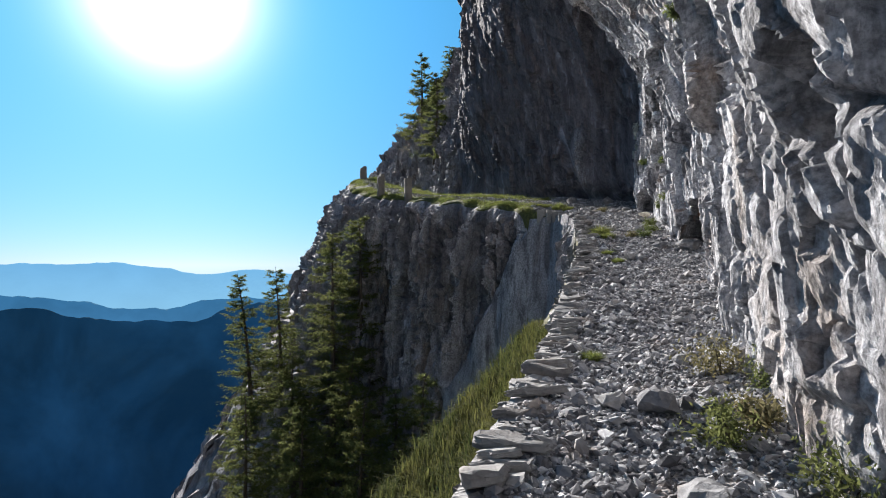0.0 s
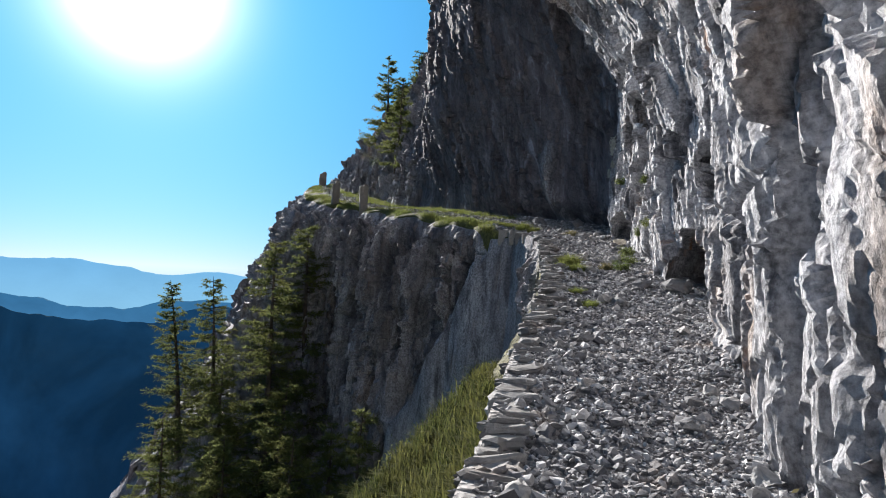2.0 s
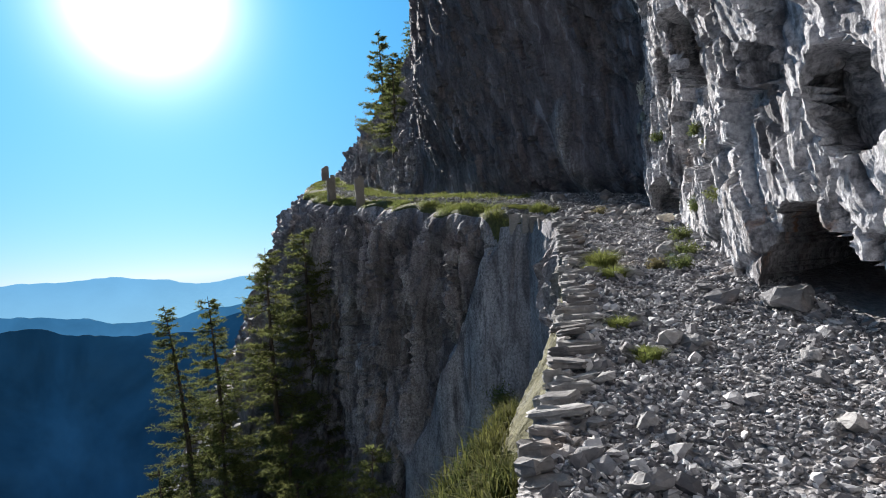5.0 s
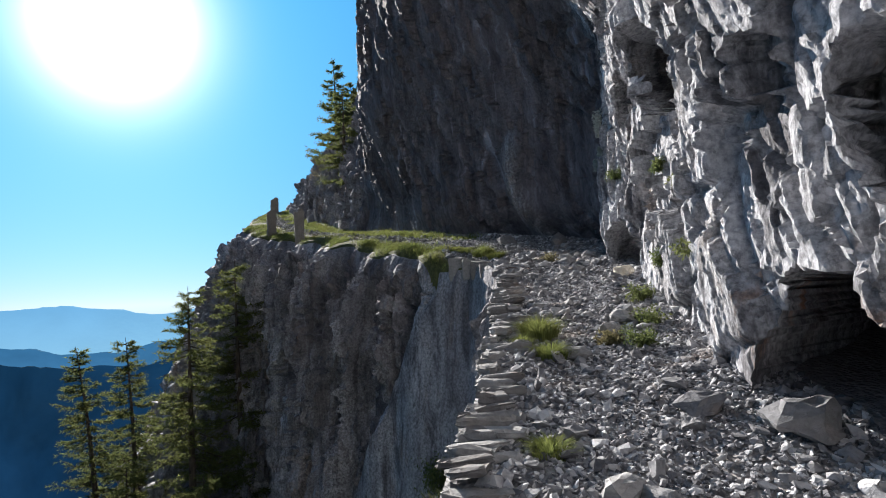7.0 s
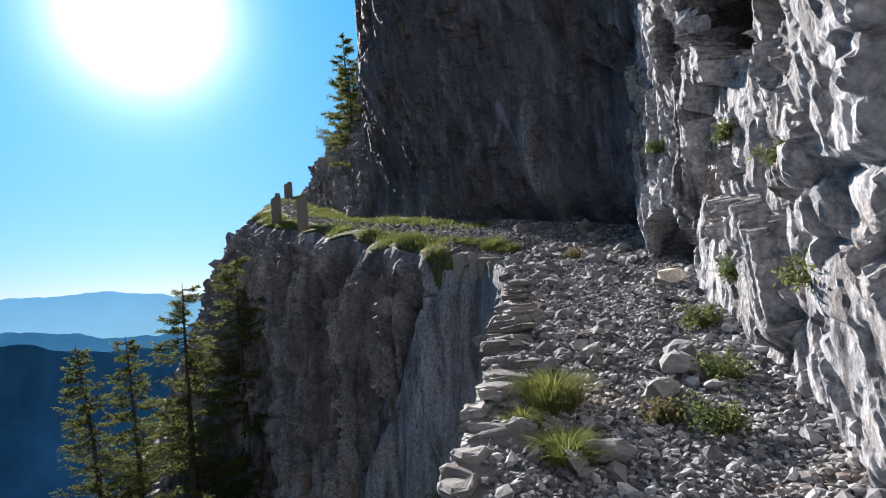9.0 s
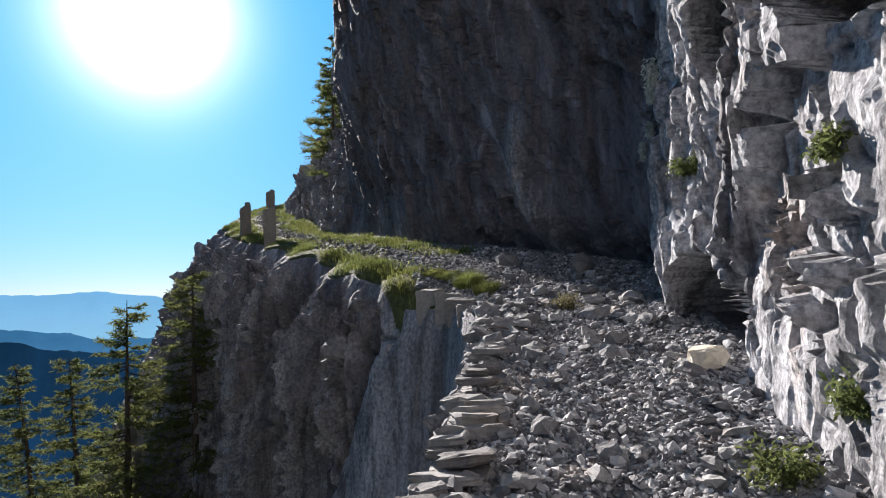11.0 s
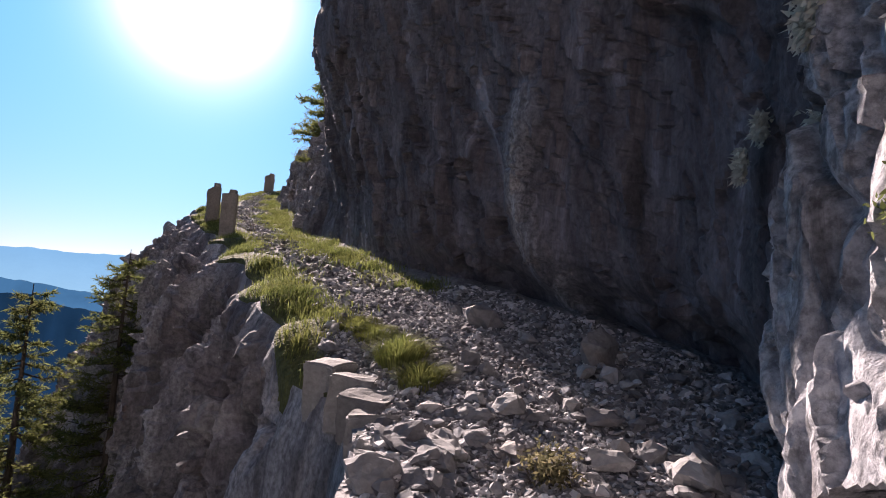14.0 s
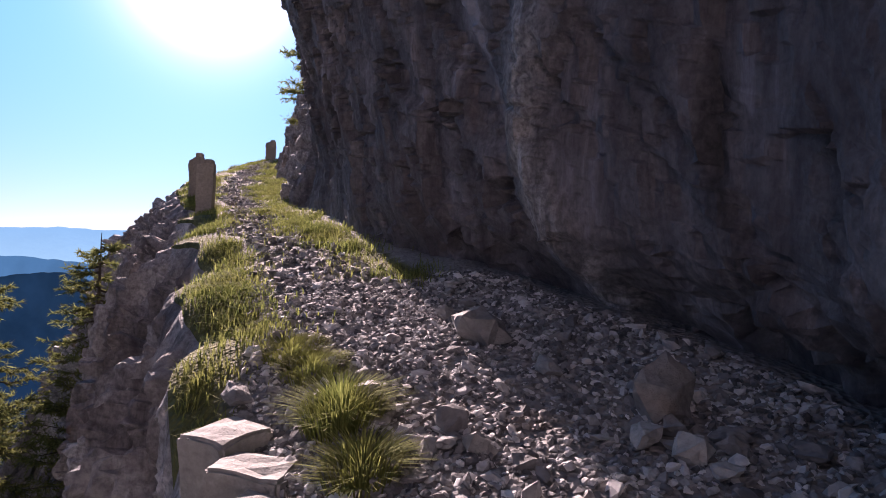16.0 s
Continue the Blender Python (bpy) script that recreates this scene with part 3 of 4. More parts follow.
def turns(rng, n, tip=0.6):
    """Random turns: any heading, tipped a little."""
    a, b, c = rng.uniform(0, 2 * np.pi, n), rng.normal(0, tip, n), rng.normal(0, tip, n)
    z, o = np.zeros(n), np.ones(n)
    Rz = np.stack([np.cos(a), -np.sin(a), z, np.sin(a), np.cos(a), z, z, z, o], 1).reshape(n, 3, 3)
    Rx = np.stack([o, z, z, z, np.cos(b), -np.sin(b), z, np.sin(b), np.cos(b)], 1).reshape(n, 3, 3)
    Ry = np.stack([np.cos(c), z, np.sin(c), z, o, z, -np.sin(c), z, np.cos(c)], 1).reshape(n, 3, 3)
    return Rz @ Rx @ Ry


def strew(name, pos, size, material, seed, tip=0.5, flat=0.6):
    """Many stones in one mesh."""
    rng = np.random.default_rng(seed)
    shapes, faces = stone_shapes(24, seed, flat)
    n, k = len(pos), shapes.shape[1]
    v = shapes[rng.integers(0, len(shapes), n)] * np.asarray(size)[:, None, None]
    v = np.einsum("nij,nkj->nki", turns(rng, n, tip), v) + np.asarray(pos)[:, None, :]
    f = (faces[None] + (np.arange(n) * k)[:, None, None]).reshape(-1, 3)
    return mesh_ob(name, v.reshape(-1, 3), f, material)


def on_ledge(rng, n, y0, y1, u0=0.0, u1=1.0):
    y = rng.uniform(y0, y1, n)
    u = rng.uniform(u0, u1, n)
    x = left_x(y) * (1 - u) + (right_x(y) + 0.45) * u
    return x, y, u


rng = np.random.default_rng(5)
pos, size = [], []
for count, y0, y1, lo, hi in ((36000, 1.2, 14, 0.014, 0.030), (26000, 14, 23, 0.016, 0.032), (9000, 1.2, 14, 0.026, 0.05), (6500, 14, 23, 0.026, 0.052),
                              (650, 1.2, 12, 0.05, 0.085), (550, 12, 23, 0.05, 0.085)):
    x, y, u = on_ledge(rng, count, y0, y1, 0.03)
    # the trodden middle lies finer than the sides; the far ledge keeps only its narrow track
    mid = np.exp(-((u - 0.6) / 0.2) ** 2)
    keep = rng.uniform(size=count) > mid * (0.75 if lo > 0.025 else 0.1)
    tu_, tw_ = track_u(y)
    r_small = np.full(count, lo < 0.025)
    far = (y > 19) & (np.abs(u - tu_) > tw_ + 0.05) & (u < tu_)
    keep &= ~far & ((x - left_x(y) > 0.10 + 0.2 * rng.uniform(size=count)) | (y > 16.5) | (r_small & (rng.uniform(size=count) < 0.12)))
    x, y = x[keep], y[keep]
    r = rng.uniform(lo, hi, len(x))
    pos.append(np.stack([x, y, ground_z(x, y) + 0.25 * r], 1))
    size.append(r)
x, y, u = on_ledge(rng, 9000, 23, 50)
tu_, tw_ = track_u(y)
keep = np.abs(u - tu_) < tw_ * (0.8 + 0.4 * rng.uniform(size=len(u)))
x, y = x[keep], y[keep]
r = rng.uniform(0.025, 0.075, len(x))
pos.append(np.stack([x, y, ground_z(x, y) + 0.3 * r], 1))
size.append(r)
tagged(strew("scree", np.concatenate(pos), np.concatenate(size), M_STONE, 7), "loose angular grey limestone scree on the path", "scree", kind="stuff")


# single rocks
def rock_mesh(name, seed, flat=0.6, material=None):
    rng = np.random.default_rng(seed)
    shapes, faces = stone_shapes(1, seed, flat)
    bm = bmesh.new()
    vs = [bm.verts.new(c) for c in shapes[0]]
    for f in faces:
        bm.faces.new([vs[i] for i in f])
    bmesh.ops.subdivide_edges(bm, edges=bm.edges[:], cuts=2, use_grid_fill=True, smooth=0.25)
    for v in bm.verts:
        v.co += Vector(noise.noise_vector(v.co * 2.2 + Vector((seed, 0, 0)))) * 0.13 + Vector(noise.noise_vector(v.co * 6 + Vector((0, seed, 0)))) * 0.05
    me = bpy.data.meshes.new(name)
    bm.to_mesh(me)
    bm.free()
    me.materials.append(material or M_ROCKS)
    return me


M_ROCKS = mat_stone("loose_rock", (0.17, 0.17, 0.18), (0.26, 0.26, 0.265), (0.38, 0.375, 0.37), "object")
M_PALE = mat_stone("pale_rock", (0.62, 0.57, 0.48), (0.66, 0.6, 0.5), (0.7, 0.65, 0.55), "object")
ROCKS = [rock_mesh("loose_rock", 100 + i) for i in range(10)]


def rock(x, y, r, mesh, turn, label, name="loose_rock", group="loose rocks on the path", tip=0.0, sink=0.3):
    ob = new(name, mesh)
    ob.matrix_world = pose(x, y, float(ground_z(x, y)) + sink * r, tip, tip * 0.6, turn) @ Matrix.Diagonal((r, r, r, 1))
    return tagged(ob, label, "rock", group)


rng = np.random.default_rng(11)
for i in range(95):
    y = rng.uniform(1.8, 22.5)
    u = rng.choice((rng.uniform(0.15, 0.4), rng.uniform(0.72, 0.97)))
    x = float(left_x(y) * (1 - u) + right_x(y) * u)
    rock(x, y, rng.uniform(0.065, 0.12), ROCKS[i % 10], rng.uniform(0, 360), "angular grey limestone rock lying loose on the scree", tip=rng.uniform(-25, 25))
for i in range(150):
    y = rng.uniform(13.5, 20.5)
    u = rng.uniform(0.08, 0.97)
    x = float(left_x(y) * (1 - u) + right_x(y) * u)
    rock(x, y, rng.choice((rng.uniform(0.05, 0.09), rng.uniform(0.08, 0.13))), ROCKS[i % 10], rng.uniform(0, 360), "angular grey limestone rock lying loose on the scree", tip=rng.uniform(-30, 30))
for x, y, r in ((1.13, 2.7, 0.17), (1.3, 3.75, 0.2), (1.05, 3.9, 0.12), (3.19, 10.5, 0.16), (3.35, 10.35, 0.14), (4.25, 10.75, 0.26), (3.95, 11.3, 0.18), (4.32, 13.57, 0.2),
                (4.1, 13.3, 0.16), (4.45, 13.9, 0.17), (3.6, 12.6, 0.15), (4.85, 16.85, 0.16), (5.45, 18.2, 0.2), (4.9, 17.8, 0.18), (5.1, 18.4, 0.15), (5.2, 19.0, 0.15), (4.6, 19.2, 0.17)):
    rock(x, y, r, ROCKS[int(r * 1000) % 10], r * 5000 % 360, "big angular grey limestone block lying on the scree", "boulder", "boulders on the path")
rock(5.25, 15.95, 0.2, rock_mesh("pale_boulder", 131, 0.9, M_PALE), 40, "cream coloured limestone boulder at the cliff foot", "pale_boulder", "")
rock(5.45, 20.33, 0.24, rock_mesh("rounded_boulder", 132, 0.9), 70, "rounded brownish boulder in the shade of the overhang", "rounded_boulder", "")
rock(4.55, 21.3, 0.26, rock_mesh("rounded_boulder", 133, 0.9), 10, "low grey boulder at the foot of the overhang", "rounded_boulder", "")


# ---- the dry-stone edge of the path ----
def slab_mesh(seed):
    """A rough flat stone: a crooked outline with three worn rings, 1 x 1 x 1 about its middle."""
    rng = np.random.default_rng(seed)
    bm = bmesh.new()
    n = 10
    rings = []
    corner = [(-0.48, -0.42), (-0.2, -0.52), (0.15, -0.5), (0.46, -0.4), (0.55, 0.05), (0.42, 0.44), (0.1, 0.52), (-0.25, 0.47), (-0.5, 0.36), (-0.56, -0.05)]
    jit = rng.uniform(-0.14, 0.14, (n, 2))
    for z, s in ((-0.5, 0.86), (-0.2, 1.0), (0.1, 0.93), (0.3, 1.0), (0.5, 0.8)):
        rings.append([bm.verts.new(((cx + jit[i][0]) * s + rng.uniform(-0.03, 0.03), (cy + jit[i][1]) * s + rng.uniform(-0.03, 0.03), z + rng.uniform(-0.16, 0.16)))
                      for i, (cx, cy) in enumerate(corner)])
    for a, b in zip(rings, rings[1:]):
        for i in range(n):
            bm.faces.new((a[i], a[(i + 1) % n], b[(i + 1) % n], b[i]))
    bm.faces.new(rings[0][::-1])
    bm.faces.new(rings[-1])
    me = bpy.data.meshes.new("stone")
    bm.to_mesh(me)
    bm.free()
    me.materials.append(M_SLAB)
    return me


SLABS = [slab_mesh(200 + i) for i in range(12)]
wall = tagged(new("dry_stone_wall"), "low dry-stone retaining wall of flat grey slabs edging the path", "stone wall")
rng = np.random.default_rng(21)
y = -1.0
while y < 16.9:
    w = rng.choice((rng.uniform(0.05, 0.09), rng.uniform(0.1, 0.2)))
    y += w * 0.5
    heading = math.degrees(math.atan2(float(left_x(y + 0.3) - left_x(y - 0.3)), 0.6))
    z0 = float(floor_z(y))
    depth = 0.0
    for course in range(4):
        if y < 1.5 and course > 0:
            continue
        long_ = rng.uniform(0.14, 0.36) if course == 0 else rng.uniform(0.25, 0.35)
        thick = rng.uniform(0.045, 0.09) if course == 0 else rng.uniform(0.12, 0.24)
        inset = rng.uniform(-0.05, 0.07) + 0.02 * course
        st = new("stone", SLABS[int(rng.integers(0, 12))])
        st.parent = wall
        top = z0 + 0.035 + rng.uniform(-0.05, 0.035) - depth
        wide = w * rng.uniform(1.0, 1.35) if course == 0 else 0.22
        st.matrix_world = pose(float(left_x(y)) + inset + long_ / 2, y + rng.uniform(-0.02, 0.02), top - thick / 2, rng.uniform(-12, 6), rng.uniform(-9, 6), -heading * 0.5 + rng.uniform(-16, 16)) @ Matrix.Diagonal((long_, wide, thick, 1))
        depth += thick * 0.95
        if course == 0 and w < 0.09:
            break
        if course > 0 and rng.uniform() < 0.55:
            break
    y += w * 0.42

for i in range(46):
    y = rng.uniform(16.7, 18.7)
    rock(float(left_x(y)) + rng.uniform(0.0, 0.55), y, rng.uniform(0.09, 0.2), ROCKS[i % 10], rng.uniform(0, 360), "rough grey block from the broken end of the wall", "fallen_stone", "broken end of the wall", rng.uniform(-20, 20), 0.1)

# squared blocks where the wall ends
def kerb_block(x, y, sx, sy, sz, turn, tip, label):
    bm = bmesh.new()
    bmesh.ops.create_cube(bm, size=1.0)
    bmesh.ops.scale(bm, vec=(sx, sy, sz), verts=bm.verts)
    bmesh.ops.subdivide_edges(bm, edges=bm.edges[:], cuts=3, use_grid_fill=True)
    bmesh.ops.bevel(bm, geom=[e for e in bm.edges if len(e.link_faces) == 2 and e.calc_face_angle() > 0.5], offset=0.018, segments=2, affect='EDGES')
    for v in bm.verts:
        v.co += Vector(noise.noise_vector(v.co * 4 + Vector((x, y, 0)))) * 0.035 + Vector(noise.noise_vector(v.co * 13 + Vector((y, x, 0)))) * 0.014
    me = bpy.data.meshes.new("kerb_block")
    bm.to_mesh(me)
    bm.free()
    me.materials.append(M_SLAB)
    ob = new("kerb_block", me)
    ob.matrix_world = pose(x, y, float(floor_z(y)) - 0.11 - sz / 2, tip, 0, turn)
    tagged(ob, label, "stone block", "kerb blocks at the end of the wall")


for x, y, sx, sy, sz, turn, tip in ((3.26, 20.1, 0.3, 0.34, 0.5, -24, 4), (3.5, 19.78, 0.36, 0.3, 0.42, -6, -5), (3.66, 19.46, 0.38, 0.28, 0.34, -18, 6),
                                    (3.76, 19.12, 0.36, 0.3, 0.3, -2, -6), (3.88, 18.74, 0.42, 0.32, 0.26, 12, 5)):
    kerb_block(x, y, sx, sy, sz, turn, tip, "squared grey limestone kerb block with worn edges")


# ---- the stone posts on the brink ----
M_POST = mat_stone("post_stone", (0.2, 0.185, 0.17), (0.26, 0.24, 0.22), (0.31, 0.285, 0.26), "object")


def stone_post(x, y, z, high, wide, deep, turn, label, broken):
    post = new("stone_post")
    bm = bmesh.new()
    bmesh.ops.create_cube(bm, size=1.0)
    bmesh.ops.subdivide_edges(bm, edges=bm.edges[:], cuts=5, use_grid_fill=True)
    for v in bm.verts:
        v.co = Vector((v.co.x * wide, v.co.y * deep, (v.co.z + 0.5) * (high + 0.4) - 0.4))
        v.co += Vector(noise.noise_vector(v.co * 5 + Vector((x, y, 0)))) * 0.045
        if v.co.z > high * 0.8 and v.co.x < 0:
            v.co.z -= broken * abs(v.co.x) / wide
    part("shaft", bm, M_POST, post)
    bm = bmesh.new()
    bmesh.ops.create_cube(bm, size=1.0)
    bmesh.ops.bevel(bm, geom=bm.edges[:], offset=0.12, segments=2, affect='EDGES')
    for v in bm.verts:
        v.co = Vector((v.co.x * wide * 0.5 + wide * 0.18, v.co.y * deep * 0.9, high + 0.03 + v.co.z * 0.14))
    part("cap_stone", bm, M_POST, post, "broken stone left on top")
    post.matrix_world = pose(x, y, z, 0, 0, turn)
    return tagged(post, label, "stone post", "stone posts on the brink")


stone_post(-1.76, 31.0, 4.72, 1.08, 0.36, 0.3, 10, "weathered square stone post with a hole near its top", 0.1)
stone_post(-3.46, 34.2, 5.27, 1.1, 0.38, 0.32, 15, "weathered square stone post with a broken top", 0.25)
stone_post(-6.36, 49.0, 8.2, 1.0, 0.5, 0.42, 15, "lone square stone post beside the path", 0.1)


# ---- grass ----
def blades(name, roots, heights, lean, material, seed, width=0.006):
    """Bent blades of grass, two quads each."""
    rng = np.random.default_rng(seed)
    n = len(roots)
    a = rng.uniform(0, 2 * np.pi, n)
    out = np.stack([np.cos(a), np.sin(a), np.zeros(n)], 1)
    side = np.stack([-np.sin(a), np.cos(a), np.zeros(n)], 1) * (width * rng.uniform(0.7, 1.4, n))[:, None]
    h = np.asarray(heights)[:, None]
    l = (np.asarray(lean) * rng.uniform(0.4, 1.6, n))[:, None]
    up = np.array((0, 0, 1.0))
    p0 = roots - up * 0.02
    p1 = roots + up * h * 0.6 + out * h * l * 0.3
    p2 = roots + up * h * (1 - 0.25 * l) + out * h * l
    v = np.stack([p0 - side, p0 + side, p1 + side * 0.8, p1 - side * 0.8, p2 + side * 0.15, p2 - side * 0.15], 1).reshape(-1, 3)
    b = np.arange(n)[:, None] * 6
    f = np.concatenate([b + np.array((0, 1, 2, 3)), b + np.array((3, 2, 4, 5))], 0)
    return mesh_ob(name, v, f, material)


def clumped(rng, cx, cy, per, spread):
    x = np.repeat(cx, per) + rng.normal(0, 1, len(cx) * per) * np.repeat(spread, per)
    y = np.repeat(cy, per) + rng.normal(0, 1, len(cy) * per) * np.repeat(spread, per)
    return x, y


# turf on the far ledge
rng = np.random.default_rng(31)
y = 19.6 + 32 * rng.uniform(0, 1, 2600) ** 1.5
u = rng.uniform(-0.02, 1.0, 2600)
tu_, tw_ = track_u(y)
keep = (np.abs(u - tu_) > tw_ * 1.05) & ((u < tu_) | (y > 22.8)) & (u < 0.95)
keep &= rng.uniform(size=2600) < 0.46 + 1.5 * fbm(np.stack([y, u * 3, 0 * y], 1) * 1.5, 2, 77)
y, u = y[keep], u[keep]
x = left_x(y) * (1 - u) + right_x(y) * u
gx_, gy_ = clumped(rng, x, y, 64, rng.uniform(0.05, 0.26, len(x)))
ok = gx_ > left_x(gy_) - 0.02 + 0.12 * rng.uniform(size=len(gx_))
gx_, gy_ = gx_[ok], gy_[ok]
gz_ = ground_z(gx_, gy_) - 0.35 * np.clip(left_x(gy_) - gx_, 0, 1)
tagged(blades("turf", np.stack([gx_, gy_, gz_], 1), rng.uniform(0.04, 0.14, len(gx_)), rng.uniform(0.5, 1.3, len(gx_)), M_GRASS, 32, 0.0045), "yellow-green mountain grass covering the far ledge", "grass", kind="stuff")

# grass on the slope below the wall
n = 3000
k = rng.integers(0, len(yb), n)
fy = rng.uniform(2, 15.2, n)
fd = rng.uniform(0.8, 4.6, n) + 0.25 * np.clip(fy - 8, 0, 9)
bi = np.clip(np.searchsorted(yb, fy), 0, len(yb) - 1)
di = np.clip(np.searchsorted(ds, fd), 0, len(ds) - 1)
root = B[bi, di] + rng.normal(0, 0.05, (n, 3)) * np.array((1, 1, 0.1))
root = np.repeat(root, 26, 0) + rng.normal(0, 0.11, (n * 26, 3)) * np.array((1, 1, 0.3))
tagged(blades("slope_grass", root, rng.uniform(0.15, 0.4, len(root)), rng.uniform(0.3, 1.0, len(root)), M_MEADOW, 33, 0.009), "green grass on the steep slope below the path", "grass", kind="stuff")


def tuft(x, y, r, high, count, label, seed, material=None, wall_z=None, name="grass_tuft", category="grass"):
    rng = np.random.default_rng(seed)
    a, q = rng.uniform(0, 6.283, count), r * np.sqrt(rng.uniform(0, 1, count))
    px, py = x + q * np.cos(a), y + q * np.sin(a)
    pz = ground_z(px, py) if wall_z is None else np.full(count, wall_z) + rng.uniform(-r, r, count)
    tagged(blades(name, np.stack([px, py, pz], 1), high * rng.uniform(0.5, 1.1, count) * (1.1 - 0.5 * q / r), 0.2 + 0.6 * q / r, material or M_GRASS, seed, 0.0035), label, category, "grass tufts on the path")


M_DRYGRASS = mat_grass("dry_grass", (0.16, 0.16, 0.05), (0.30, 0.27, 0.10))
for i, (x, y, r, h) in enumerate(((3.42, 13.3, 0.17, 0.27), (3.36, 12.6, 0.13, 0.2), (3.2, 13.0, 0.08, 0.15), (3.8, 20.2, 0.2, 0.28), (4.0, 19.7, 0.16, 0.22), (2.95, 11.0, 0.1, 0.14),
                                  (3.3, 21.0, 0.22, 0.11), (2.9, 10.2, 0.1, 0.12), (1.25, 5.2, 0.08, 0.1), (3.5, 20.75, 0.2, 0.12))):
    tuft(x, y, r, h, int(1100 * r / 0.2), "bushy tuft of green and straw-coloured grass among the stones", 300 + i)


# ---- shrubs ----
def shrub(x, y, z, r, seed, label, material, name="shrub", group="small shrubs at the cliff foot", n=900, leaf=0.016):
    """A low bush: woody stems and a crown of small leaves."""
    rng = np.random.default_rng(seed)
    ob = new(name)
    ob.location = (x, y, z)
    bm = bmesh.new()
    tips = []
    for _ in range(12):
        a, e = rng.uniform(0, 6.283), rng.uniform(0.35, 1.3)
        tip_ = Vector((math.cos(a) * math.cos(e), math.sin(a) * math.cos(e), math.sin(e))) * r * rng.uniform(0.7, 1.1)
        sd = Vector((-math.sin(a), math.cos(a), 0)) * 0.006
        m = tip_ * 0.5 + Vector((0, 0, 0.1 * r))
        vs = [bm.verts.new(c) for c in (-sd, sd, m + sd * 0.6, m - sd * 0.6, tip_)]
        bm.faces.new(vs[:4])
        bm.faces.new((vs[3], vs[2], vs[4]))
        tips.append(np.array(tip_))
    tagged(part("woody_base", bm, M_BARK, ob), kind="stuff")
    t = np.array(tips)[rng.integers(0, 12, n)] * rng.uniform(0.35, 1.05, (n, 1)) + rng.normal(0, 0.16 * r, (n, 3))
    t[:, 2] = np.abs(t[:, 2])
    d = rng.normal(size=(n, 3))
    d /= np.linalg.norm(d, axis=1, keepdims=True)
    e = np.cross(d, rng.normal(size=(n, 3)))
    e /= np.linalg.norm(e, axis=1, keepdims=True)
    s = leaf * rng.uniform(0.6, 1.4, (n, 1))
    v = np.stack([t, t + d * s + e * s * 0.4, t + d * s * 2.2, t + d * s - e * s * 0.4], 1).reshape(-1, 3)
    tagged(mesh_ob("foliage", v, np.arange(n * 4).reshape(-1, 4), material, ob), kind="stuff")
    return tagged(ob, label, "shrub", group)


M_LEAF = mat_grass("shrub_leaf", (0.05, 0.075, 0.03), (0.13, 0.16, 0.06))
M_DRYLEAF = mat_grass("dry_shrub_leaf", (0.09, 0.09, 0.05), (0.19, 0.17, 0.10))
for i, (x, y, r, mt) in enumerate(((1.98, 4.4, 0.3, M_DRYLEAF), (2.1, 4.0, 0.25, M_LEAF), (1.5, 3.25, 0.24, M_LEAF), (1.72, 3.4, 0.2, M_DRYLEAF), (1.75, 2.66, 0.28, M_LEAF), (4.15, 12.75, 0.2, M_LEAF),
                                   (4.5, 13.35, 0.2, M_LEAF), (4.85, 14.4, 0.2, M_LEAF), (4.0, 13.0, 0.14, M_DRYLEAF), (4.75, 18.3, 0.2, M_DRYLEAF))):
    shrub(x, y, float(ground_z(x, y)) - 0.02, r, 400 + i, "small green shrub growing among stones at the cliff foot", mt)


